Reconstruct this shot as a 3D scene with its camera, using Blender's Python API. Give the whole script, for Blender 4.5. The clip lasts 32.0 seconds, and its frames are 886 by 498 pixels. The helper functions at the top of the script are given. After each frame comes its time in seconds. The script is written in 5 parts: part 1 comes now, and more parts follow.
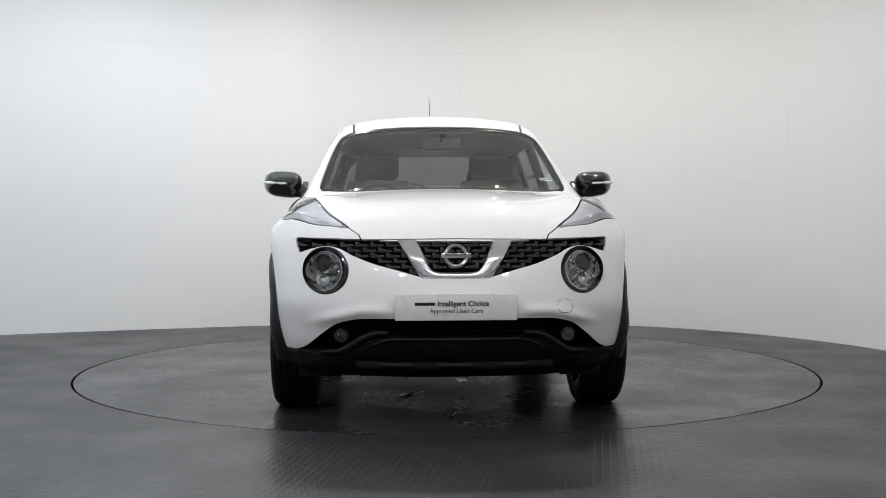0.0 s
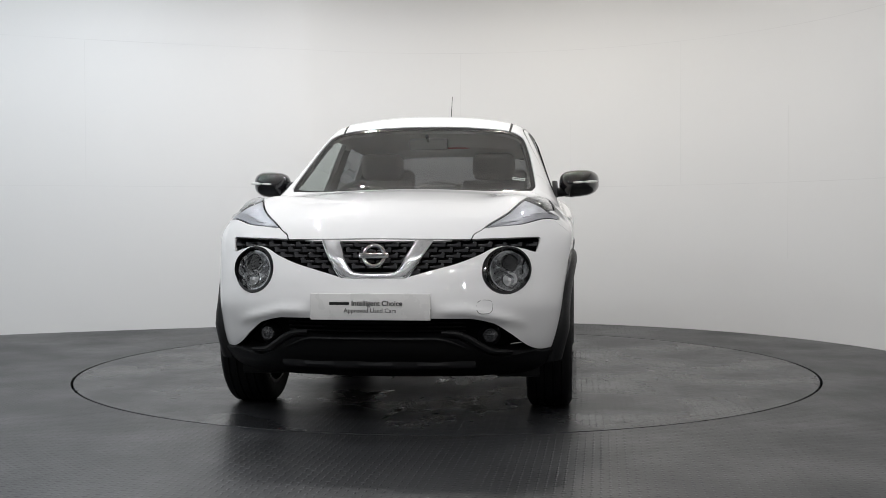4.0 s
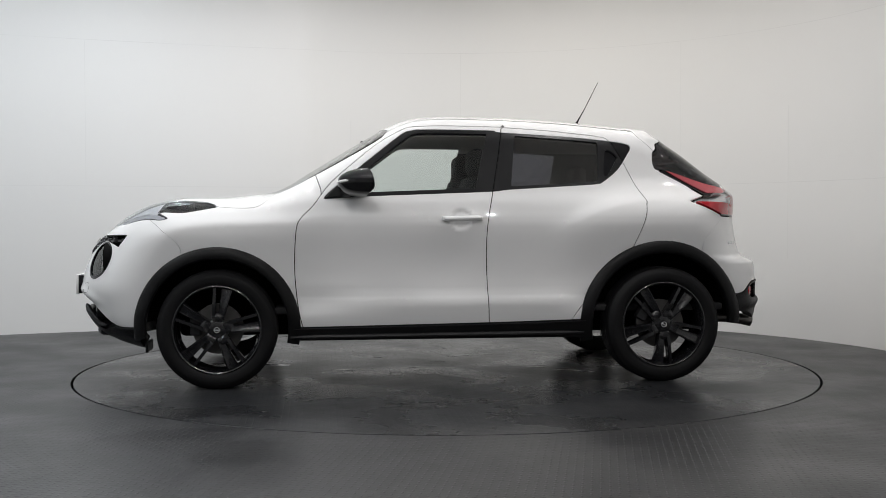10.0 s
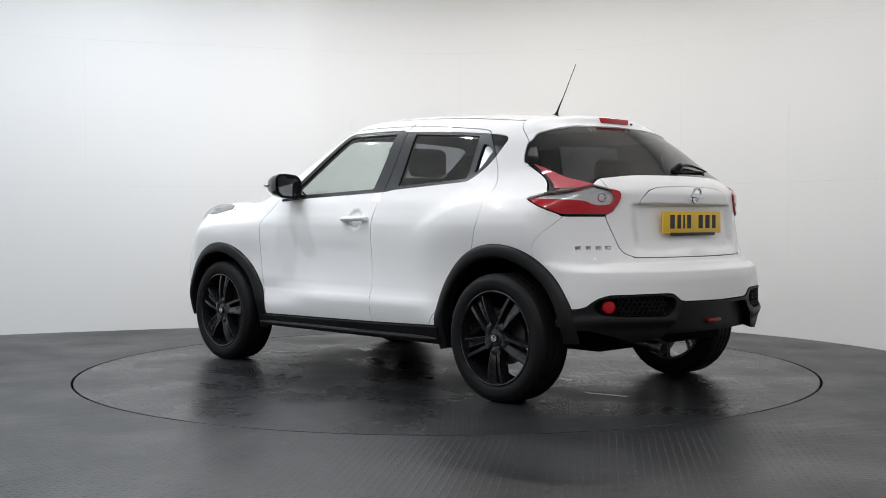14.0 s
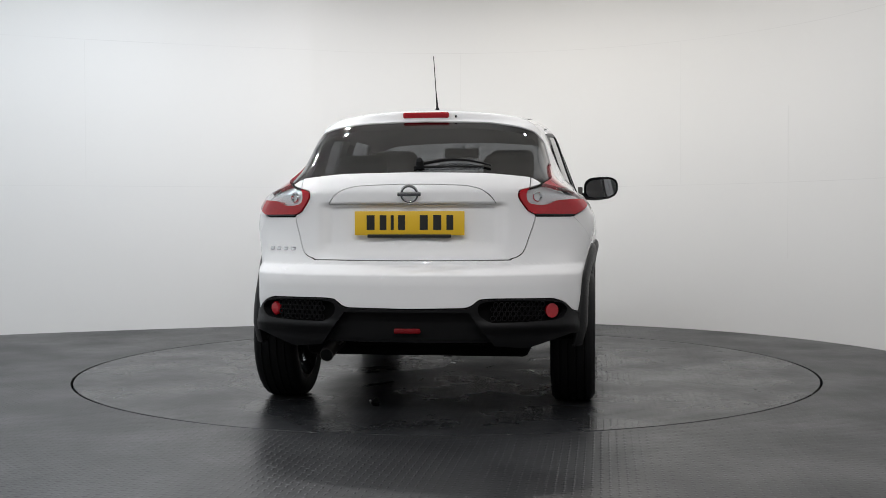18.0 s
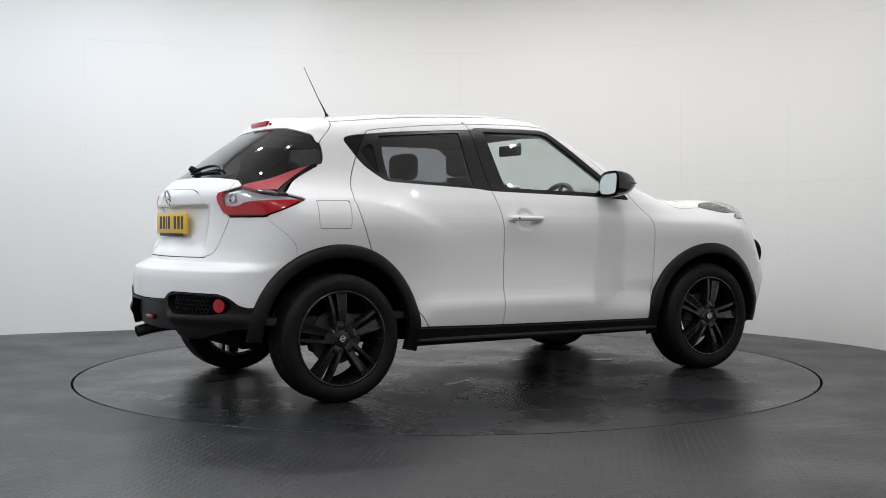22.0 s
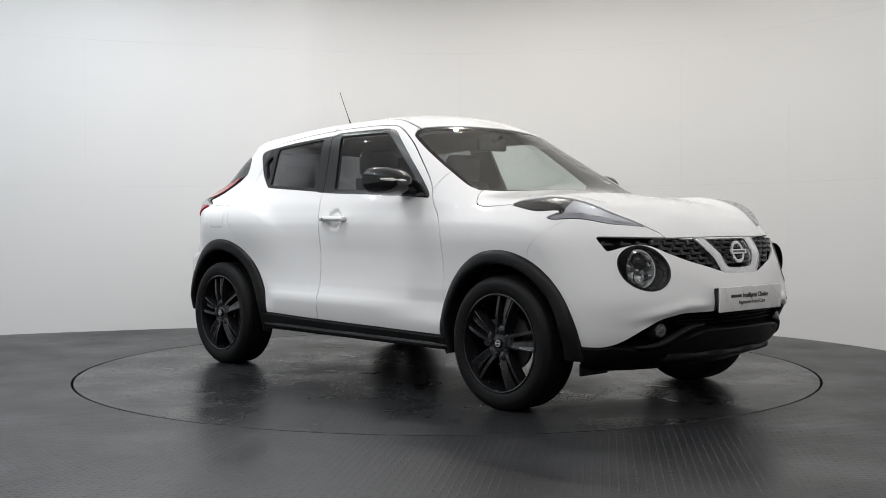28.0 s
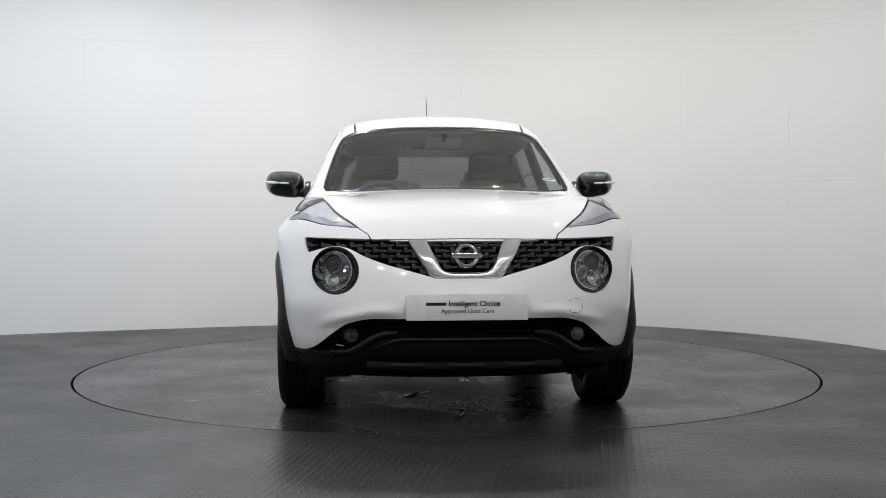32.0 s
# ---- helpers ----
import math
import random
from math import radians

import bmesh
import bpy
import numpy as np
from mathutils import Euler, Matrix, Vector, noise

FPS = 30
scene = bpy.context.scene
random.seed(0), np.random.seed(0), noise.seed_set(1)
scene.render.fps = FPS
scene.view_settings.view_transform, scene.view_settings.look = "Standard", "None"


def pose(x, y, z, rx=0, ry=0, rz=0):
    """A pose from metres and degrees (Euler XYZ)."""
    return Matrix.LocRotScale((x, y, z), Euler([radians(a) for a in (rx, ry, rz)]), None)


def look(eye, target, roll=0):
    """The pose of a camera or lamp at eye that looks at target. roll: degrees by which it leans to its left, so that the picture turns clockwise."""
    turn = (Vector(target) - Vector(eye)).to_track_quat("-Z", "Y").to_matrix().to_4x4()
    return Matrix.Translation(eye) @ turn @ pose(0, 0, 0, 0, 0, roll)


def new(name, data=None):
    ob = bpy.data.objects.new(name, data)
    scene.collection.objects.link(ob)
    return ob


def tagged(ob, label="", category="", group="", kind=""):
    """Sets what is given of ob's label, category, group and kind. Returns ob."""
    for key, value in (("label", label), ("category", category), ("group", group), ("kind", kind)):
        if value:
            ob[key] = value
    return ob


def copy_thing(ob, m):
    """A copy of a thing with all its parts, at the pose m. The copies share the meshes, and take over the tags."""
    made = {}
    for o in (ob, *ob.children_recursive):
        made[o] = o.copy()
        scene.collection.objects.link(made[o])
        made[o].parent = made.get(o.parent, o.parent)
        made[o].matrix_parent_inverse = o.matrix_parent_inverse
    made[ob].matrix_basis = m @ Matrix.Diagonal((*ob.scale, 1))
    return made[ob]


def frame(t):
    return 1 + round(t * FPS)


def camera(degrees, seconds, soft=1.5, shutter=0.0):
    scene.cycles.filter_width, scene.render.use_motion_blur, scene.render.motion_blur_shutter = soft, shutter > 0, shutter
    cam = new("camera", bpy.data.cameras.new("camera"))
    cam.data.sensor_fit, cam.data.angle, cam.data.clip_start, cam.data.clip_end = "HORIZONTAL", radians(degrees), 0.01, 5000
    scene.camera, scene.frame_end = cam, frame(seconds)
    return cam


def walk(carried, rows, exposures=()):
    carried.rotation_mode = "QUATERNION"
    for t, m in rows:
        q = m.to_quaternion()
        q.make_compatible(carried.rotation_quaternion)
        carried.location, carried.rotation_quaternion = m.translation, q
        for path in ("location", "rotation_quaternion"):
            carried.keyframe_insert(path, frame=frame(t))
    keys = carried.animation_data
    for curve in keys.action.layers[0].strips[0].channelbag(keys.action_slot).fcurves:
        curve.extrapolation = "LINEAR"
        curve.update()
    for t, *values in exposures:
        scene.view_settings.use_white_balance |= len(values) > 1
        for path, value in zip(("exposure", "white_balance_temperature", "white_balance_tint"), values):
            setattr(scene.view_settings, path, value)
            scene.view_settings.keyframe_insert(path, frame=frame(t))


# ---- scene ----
# ---- camera ----
cam = camera(43.29, 32.0, soft=0.8)
EYE = (0.0, -7.046, 0.931)
AIM = pose(*EYE, 90 - 1.504, 0.127, 0.152)
walk(cam, [(0.0, AIM), (32.0, AIM)], exposures=[(0.0, 0.33, 6500, 10), (1.5, 0.33, 6500, 10), (2.0, 0.25, 6500, 10), (3.0, 0.18, 6600, 10), (6.0, 0.34, 6500, 10), (8.0, 0.35, 6500, 10), (9.0, 0.28, 6500, 10), (10.0, 0.14, 6650, 10),
     (11.0, 0.26, 6500, 10), (13.0, 0.39, 6480, 10), (16.0, 0.35, 6500, 10), (18.0, 0.28, 6560, 10), (19.0, 0.20, 6650, 10), (20.0, 0.26, 6600, 10), (22.0, 0.37, 6500, 10), (24.0, 0.42, 6430, 10), (25.0, 0.34, 6450, 10), (28.0, 0.24, 6620, 10), (30.0, 0.28, 6550, 10), (32.0, 0.30, 6500, 10)])

# ---- light ----
world = bpy.data.worlds.new("world")
scene.world = world
world.use_nodes = True
world.node_tree.nodes["Background"].inputs[0].default_value = (0.75, 0.8, 0.9, 1)
world.node_tree.nodes["Background"].inputs[1].default_value = 0.02
CEIL = 3.35


def area_lamp(name, x, y, z, sx, sy, watts, colour, target=None):
    lamp = bpy.data.lights.new(name, "AREA")
    lamp.shape, lamp.size, lamp.size_y, lamp.energy, lamp.color = "RECTANGLE", sx, sy, watts, colour
    ob = new(name, lamp)
    ob.matrix_world = look((x, y, z), target or (x, y + 0.001, 0))
    return ob


COOL, NEUTRAL, WARM = (0.86, 0.93, 1.0), (0.98, 0.98, 1.0), (1.0, 0.95, 0.87)
DOWNLIGHTS = [(-3.7, 0.6, 15, COOL), (-3.5, -1.2, 20, COOL), (-2.4, 1.1, 20, COOL), (-2.2, -0.6, 20, COOL), (-0.9, 1.35, 24, NEUTRAL), (0.6, 1.45, 24, WARM), (1.75, 0.95, 4, WARM), (2.3, -0.5, 2.5, NEUTRAL), (3.2, -1.5, 2, NEUTRAL),
              (-1.25, 0.2, 13, NEUTRAL), (-1.3, -1.1, 14, NEUTRAL), (1.3, 0.2, 13, NEUTRAL), (1.3, -1.1, 14, NEUTRAL),
              (-1.5, -4.3, 12, NEUTRAL), (-0.75, -4.5, 12, NEUTRAL), (-0.1, -4.4, 12, NEUTRAL), (0.6, -4.5, 12, NEUTRAL), (1.35, -4.3, 11, NEUTRAL),
              (-3.7, -2.5, 12, COOL), (-3.1, -3.8, 12, COOL), (-4.5, -4.6, 14, COOL), (-3.8, -6.0, 14, COOL), (3.1, -3.6, 6, NEUTRAL), (2.8, -5.0, 6, NEUTRAL),
              (-3.0, -7.4, 6, NEUTRAL), (-1.9, -7.0, 6, NEUTRAL), (-0.9, -7.4, 6, NEUTRAL), (0.3, -7.0, 6, NEUTRAL), (1.4, -7.3, 6, NEUTRAL), (2.5, -7.2, 6, NEUTRAL)]
for x, y, watts, colour in DOWNLIGHTS:
    wide = 0.12 if y < -4 else 0.06
    lamp = area_lamp("downlight_lamp", x, y, CEIL - 0.05, wide, wide, watts, colour)
    lamp.data.shape = "DISK"

def curve(pts):
    """A smooth monotone curve through control points (x, value)."""
    px = np.array([p[0] for p in pts], float); py = np.array([p[1] for p in pts], float)
    h = np.diff(px); d = np.diff(py) / h
    m = np.zeros(len(px)); m[0], m[-1] = d[0], d[-1]
    for i in range(1, len(px) - 1):
        if d[i-1] * d[i] > 0:
            m[i] = (h[i-1] + h[i]) / (h[i-1] / d[i-1] + h[i] / d[i])
    def f(x):
        x = np.clip(np.asarray(x, float), px[0], px[-1])
        k = np.clip(np.searchsorted(px, x) - 1, 0, len(h) - 1)
        s = (x - px[k]) / h[k]
        return ((1 + 2*s) * (1-s)**2 * py[k] + s * (1-s)**2 * h[k] * m[k]
                + s*s * (3 - 2*s) * py[k+1] + s*s * (s - 1) * h[k] * m[k+1])
    return f
top_line = curve([(-1.9, 1.40), (-1.5, 1.478), (-1.36, 1.497), (-1.1, 1.517), (-0.7, 1.552), (-0.35, 1.568), (-0.05, 1.573), (0.12, 1.560),
                  (0.26, 1.515), (0.45, 1.412), (0.73, 1.243), (0.95, 1.116), (1.05, 1.094), (1.3, 1.070), (1.6, 1.025), (1.8, 0.962),
                  (1.93, 0.885), (2.02, 0.80), (2.2, 0.55)])
nose_line = curve([(0.1, 1.55), (0.2, 1.78), (0.25, 1.92), (0.3, 2.01), (0.36, 2.06), (0.42, 2.085), (0.55, 2.118), (0.65, 2.098), (0.78, 2.050), (0.86, 2.01), (0.95, 1.95), (1.1, 1.85)])
tail_line = curve([(0.1, -1.93), (0.25, -1.97), (0.38, -2.02), (0.52, -2.03), (0.62, -2.027), (0.672, -2.018), (0.695, -1.985), (0.72, -1.932), (0.80, -1.905), (0.95, -1.882),
                   (1.05, -1.878), (1.12, -1.835), (1.22, -1.70), (1.32, -1.565), (1.41, -1.43), (1.445, -1.375), (1.47, -1.364), (1.6, -1.36)])
side_line = curve([(0.1, 0.74), (0.25, 0.785), (0.36, 0.818), (0.42, 0.831), (0.455, 0.835), (0.475, 0.833), (0.51, 0.821), (0.55, 0.8125), (0.61, 0.8095), (0.72, 0.8135), (0.86, 0.8208), (0.90, 0.8202), (0.94, 0.8137), (0.98, 0.802), (1.03, 0.785),
                   (1.10, 0.750), (1.2, 0.712), (1.35, 0.662), (1.45, 0.628), (1.55, 0.58), (1.7, 0.5)])
side_plain = curve([(0.1, 0.74), (0.25, 0.778), (0.36, 0.800), (0.47, 0.812), (0.58, 0.814), (0.72, 0.812), (0.86, 0.8215), (0.90, 0.8205), (0.96, 0.809), (1.03, 0.786), (1.10, 0.750), (1.2, 0.712), (1.7, 0.5)])
plan_high = curve([(-1.9, 0.785), (-1.4, 0.882), (-0.9, 0.955), (-0.4, 0.995), (0.2, 1.0), (0.7, 1.0), (1.2, 1.0)])
plan_low = curve([(-2.1, 0.955), (-1.6, 0.985), (-1.0, 1.0), (0.8, 1.0), (1.5, 1.0), (2.1, 0.97)])
def step01(v, w):
    v = np.clip(v / w + 0.5, 0, 1)
    return v * v * (3 - 2 * v)
def bell(v, c, w): return np.exp(-((v - c) / w) ** 2)
def smax(a, b, k):
    h = np.maximum(k - np.abs(a - b), 0) / k
    return np.maximum(a, b) + h * h * k / 4
crest_r = curve([(-2.0, 1.03), (-1.45, 1.035), (-1.17, 1.030), (-1.01, 1.005), (-0.857, 0.955), (-0.775, 0.915), (-0.60, 0.83)])
crest_f = curve([(0.4, 0.95), (0.72, 0.930), (0.90, 0.905), (1.10, 0.903), (1.27, 0.900), (1.45, 0.880), (1.60, 0.845), (1.8, 0.80)])
def field(x, y, z):
    """The body's form: below zero inside, zero on the skin."""
    y = np.abs(y)
    up = np.clip((z - 0.95) / 0.25, 0, 1); up = up * up * (3 - 2 * up)
    ahead = step01(x - 0.98, 0.5)
    side = (side_line(z) * (1 - ahead) + side_plain(z) * ahead) * (plan_low(x) * (1 - up) + plan_high(x) * up)
    side = side + 0.036 * bell(x, 1.27, 0.42) * bell(z, 0.74, 0.26) + 0.024 * bell(x, -1.30, 0.44) * bell(z, 0.87, 0.23)
    # haunch over the rear wheel: a shoulder that rises backward
    d = z - crest_r(x)
    side = side + 0.040 * step01(-x - 0.76, 0.46) * np.where(d > 0, bell(d, 0, 0.060), bell(d, 0, 0.22))
    # front wing shoulder that dies out in the door
    d = z - crest_f(x)
    side = side + 0.023 * step01(x - 0.78, 0.5) * np.where(d > 0, bell(d, 0, 0.050), bell(d, 0, 0.17))
    # the door's lower ridge sinks at the front
    side = side - 0.026 * step01(x - 0.52, 0.62) * (1 - ahead) * bell(z, 0.470, 0.060) - 0.026 * step01(-x - 0.76, 0.24) * bell(z, 0.465, 0.055)
    side = side - 0.006 * bell(x, 0.2, 0.5) * bell(z, 0.70, 0.14)
    side = side - 0.008 * bell(x, -0.05, 0.62) * bell(z, 0.74, 0.17)
    side = side - 0.015 * step01(0.058 - np.hypot(x + 0.098, (z - 0.931) * 1.08), 0.030)
    roof = np.clip((0.9 - x) / 0.6, 0, 1)
    crown = (0.10 + 0.06 * roof) * y ** 2 + 0.10 * roof * y ** 4
    crown = crown - 0.040 * bell(y, 0.61, 0.13) * bell(x, 1.50, 0.22)
    g_top = (z - top_line(x) + crown) * (0.92 - 0.12 * bell(x, 0.55, 0.35))
    lip = 0.015 * bell(z, 0.530 - 0.25 * np.clip(y - 0.42, 0, 1), 0.026) * step01(y - 0.30, 0.14) * step01(0.62 - y, 0.16)
    g_nose = (x - nose_line(z) - lip + 0.30 * y ** 2 + 0.36 * y ** 4) * 0.9
    hollow = 0.032 * step01(0.425 - y, 0.09) * step01(1.003 - z, 0.022) * step01(z - 0.785, 0.085)
    hollow = hollow - 0.016 * bell(z, 0.437, 0.026) * step01(y - 0.33, 0.12)
    g_tail = (tail_line(z) + hollow * (x < -1.5) + 0.26 * y ** 2 + (0.28 + 0.18 * step01(z - 1.13, 0.16)) * y ** 4 - x) * (0.95 - 0.3 * np.clip((z - 1.08) / 0.15, 0, 1))
    g_side = (y - side)
    f = smax(g_side, g_top, 0.11)
    f = smax(f, g_tail, 0.09 - 0.055 * step01(z - 1.40, 0.06))
    f = smax(f, g_nose, 0.09)
    return smax(f, 0.16 - z, 0.05)


# ---- materials ----
def material(name, colour, rough=0.5, metal=0.0, coat=0.0, coat_rough=0.03, vary=0.0, scale=8.0, bump=0.0, bump_scale=200.0, spec=0.5, emit=0.0):
    m = bpy.data.materials.new(name)
    m.use_nodes = True
    t = m.node_tree
    b = t.nodes["Principled BSDF"]
    b.inputs["Base Color"].default_value = (*colour, 1)
    b.inputs["Roughness"].default_value = rough
    b.inputs["Metallic"].default_value = metal
    b.inputs["Coat Weight"].default_value = coat
    b.inputs["Coat Roughness"].default_value = coat_rough
    b.inputs["Specular IOR Level"].default_value = spec
    if emit:
        b.inputs["Emission Color"].default_value = (*colour, 1)
        b.inputs["Emission Strength"].default_value = emit
    co = t.nodes.new("ShaderNodeTexCoord")
    if vary:
        n = t.nodes.new("ShaderNodeTexNoise")
        n.inputs["Scale"].default_value, n.inputs["Detail"].default_value = scale, 6
        t.links.new(co.outputs["Object"], n.inputs["Vector"])
        mix = t.nodes.new("ShaderNodeMix")
        mix.data_type = "RGBA"
        mix.inputs[6].default_value = (*[c * (1 - vary) for c in colour], 1)
        mix.inputs[7].default_value = (*[min(1, c * (1 + vary)) for c in colour], 1)
        t.links.new(n.outputs["Fac"], mix.inputs[0])
        t.links.new(mix.outputs[2], b.inputs["Base Color"])
        r = t.nodes.new("ShaderNodeMapRange")
        r.inputs[3].default_value, r.inputs[4].default_value = max(0, rough * 0.8), min(1, rough * 1.2)
        t.links.new(n.outputs["Fac"], r.inputs[0])
        t.links.new(r.outputs[0], b.inputs["Roughness"])
    if bump:
        n = t.nodes.new("ShaderNodeTexNoise")
        n.inputs["Scale"].default_value, n.inputs["Detail"].default_value = bump_scale, 3
        t.links.new(co.outputs["Object"], n.inputs["Vector"])
        u = t.nodes.new("ShaderNodeBump")
        u.inputs["Strength"].default_value, u.inputs["Distance"].default_value = bump, 0.002
        t.links.new(n.outputs["Fac"], u.inputs["Height"])
        t.links.new(u.outputs[0], b.inputs["Normal"])
    return m


def glass(name, tint, gloss=0.02, base=0.085):
    m = bpy.data.materials.new(name)
    m.use_nodes = True
    t = m.node_tree
    t.nodes.remove(t.nodes["Principled BSDF"])
    tr, gl, mx, lw, pw, ad = (t.nodes.new(k) for k in ("ShaderNodeBsdfTransparent", "ShaderNodeBsdfGlossy", "ShaderNodeMixShader", "ShaderNodeLayerWeight", "ShaderNodeMath", "ShaderNodeMath"))
    tr.inputs[0].default_value = (*tint, 1)
    gl.inputs["Roughness"].default_value = gloss
    lw.inputs[0].default_value = 0.5
    pw.operation, pw.inputs[1].default_value = "POWER", 4.0
    ad.operation, ad.inputs[1].default_value, ad.inputs[2].default_value = "MULTIPLY_ADD", 0.85, base
    t.links.new(lw.outputs["Facing"], pw.inputs[0])
    t.links.new(pw.outputs[0], ad.inputs[0])
    t.links.new(ad.outputs[0], mx.inputs[0])
    t.links.new(tr.outputs[0], mx.inputs[1])
    t.links.new(gl.outputs[0], mx.inputs[2])
    t.links.new(mx.outputs[0], t.nodes["Material Output"].inputs[0])
    return m


PAINT = material("pearl_white_paint", (0.86, 0.855, 0.85), 0.45, 0.0, 1.0, 0.006, vary=0.012, scale=3.0, spec=0.05)
BLACK_PLASTIC = material("grained_black_plastic", (0.0070, 0.0070, 0.0075), 0.42, spec=0.22, vary=0.25, scale=14, bump=0.22, bump_scale=700)
GLOSS_BLACK = material("gloss_black", (0.008, 0.008, 0.0095), 0.12, coat=0.25, spec=0.4)
# near-black for dark parts and joints, and for painted shade inside openings
DARK = material("dark_parts_and_shade", (0.004, 0.004, 0.004), 0.9, spec=0.1)
RUBBER = material("black_rubber", (0.006, 0.006, 0.0065), 0.6, spec=0.2, vary=0.2, scale=30, bump=0.15, bump_scale=300)
RIM = material("gloss_black_alloy", (0.009, 0.009, 0.0105), 0.26, 0.0, 0.5, 0.10, vary=0.1, scale=12, spec=0.35)
STEEL = material("worn_steel", (0.35, 0.34, 0.33), 0.4, 1.0, vary=0.2, scale=25)
PIPE = material("sooty_steel", (0.16, 0.15, 0.14), 0.35, 1.0, vary=0.4, scale=30)
DARK_STEEL = material("dark_steel", (0.03, 0.03, 0.03), 0.6, 0.5, vary=0.3, scale=20)
BRAKE = material("dull_brake_steel", (0.10, 0.098, 0.095), 0.5, 0.8, vary=0.3, scale=25)
CHROME = material("chrome", (0.82, 0.83, 0.84), 0.06, 1.0)
SATIN_CHROME = material("satin_chrome", (0.86, 0.865, 0.88), 0.24, 0.9)
FRAME = material("satin_black_film", (0.010, 0.010, 0.011), 0.35, spec=0.3, vary=0.1, scale=20)
TRIM_IN = material("interior_trim", (0.032, 0.032, 0.034), 0.7, vary=0.2, scale=20, bump=0.2, bump_scale=400)
CLOTH = material("seat_cloth", (0.013, 0.013, 0.015), 0.9, vary=0.3, scale=60, bump=0.4, bump_scale=600)
LINING = material("headlining", (0.45, 0.44, 0.42), 0.95, vary=0.08, scale=30)
GLASS_CLEAR = glass("windscreen_glass", (0.92, 0.98, 0.955), base=0.165)
GLASS_DOOR = glass("door_glass", (0.93, 0.98, 0.965), base=0.13)
GLASS_DARK = glass("privacy_glass", (0.30, 0.305, 0.33), base=0.20)
GLASS_REAR = glass("rear_privacy_glass", (0.155, 0.155, 0.168), base=0.12)
LENS = glass("clear_lens", (0.93, 0.94, 0.95))
RED_LENS = material("red_lens", (0.42, 0.010, 0.018), 0.10, coat=0.4, vary=0.15, scale=60)
PINK_LENS = material("pale_red_lens", (0.42, 0.075, 0.09), 0.07, coat=1.0, vary=0.1, scale=40)
RED_DEEP = material("deep_red_lens", (0.16, 0.005, 0.008), 0.2, coat=0.1, spec=0.3)
SMOKE = material("smoky_lens", (0.12, 0.105, 0.105), 0.12, coat=0.6, vary=0.2, scale=40)
REFLECTOR = material("lamp_reflector", (0.88, 0.88, 0.89), 0.14, 0.6, vary=0.35, scale=55, bump=1.0, bump_scale=110)
FOG_BOWL = material("dark_chrome_bowl", (0.12, 0.12, 0.125), 0.12, 0.9, bump=0.8, bump_scale=80)
LAMP_GREY = material("pale_lamp_housing", (0.74, 0.75, 0.77), 0.25, 0.10, vary=0.25, scale=35)
LAMP_BOWL = material("bright_lamp_bowl", (0.84, 0.85, 0.87), 0.11, 0.8, vary=0.3, scale=45, bump=0.9, bump_scale=55)
SATIN_BLACK = material("satin_black_plastic", (0.011, 0.011, 0.012), 0.42, spec=0.32, vary=0.2, scale=12, bump=0.15, bump_scale=700)
SKID = material("satin_dark_grey_plastic", (0.012, 0.012, 0.013), 0.48, spec=0.35, vary=0.2, scale=18, bump=0.15, bump_scale=600)
SILVER = material("silver_print", (0.60, 0.61, 0.62), 0.3, 0.4)
MESH_BLACK = material("mesh_black", (0.006, 0.006, 0.0065), 0.6, spec=0.2)
BLADE = material("silvered_lamp_interior", (0.46, 0.465, 0.485), 0.42, 0.15, vary=0.25, scale=30, bump=0.25, bump_scale=160)
POD = material("dark_lamp_pod", (0.05, 0.05, 0.054), 0.25, vary=0.2, scale=30)
LAMP_MID = material("grey_lamp_housing", (0.33, 0.33, 0.35), 0.35, 0.1, coat=0.1, vary=0.2, scale=30)
GLOSS_BLACK_SOFT = material("semi_gloss_black", (0.040, 0.040, 0.043), 0.3, vary=0.2, scale=20)
PLATE_WHITE = material("white_acrylic", (0.78, 0.77, 0.75), 0.28, vary=0.02)
PLATE_YELLOW = material("yellow_acrylic", (0.80, 0.50, 0.03), 0.35, vary=0.04)
INK = material("black_ink", (0.012, 0.012, 0.012), 0.5)
GREY_INK = material("grey_ink", (0.12, 0.12, 0.12), 0.5)
MIRROR = material("mirror_glass", (0.8, 0.82, 0.84), 0.02, 1.0)


# ---- mesh tools ----
def mesh_ob(name, verts, faces, mat, parent=None, label="", smooth=True, normals=None):
    me = bpy.data.meshes.new(name)
    me.from_pydata([tuple(v) for v in verts], [], [tuple(int(i) for i in f) for f in faces])
    me.materials.append(mat)
    me.polygons.foreach_set("use_smooth", [smooth] * len(me.polygons))
    me.update()
    if normals is not None:
        me.normals_split_custom_set_from_vertices([tuple(n) for n in normals])
    ob = new(name, me)
    ob.parent = parent
    if label:
        tagged(ob, label)
    return ob


def part(name, bm, mat, parent=None, label="", smooth=35):
    me = bpy.data.meshes.new(name)
    bmesh.ops.recalc_face_normals(bm, faces=bm.faces)
    for f in bm.faces:
        f.smooth = True
    for e in bm.edges:
        if len(e.link_faces) == 2 and e.calc_face_angle(0) > radians(smooth):
            e.smooth = False
    bm.to_mesh(me)
    bm.free()
    me.materials.append(mat)
    ob = new(name, me)
    ob.parent = parent
    if label:
        tagged(ob, label)
    return ob


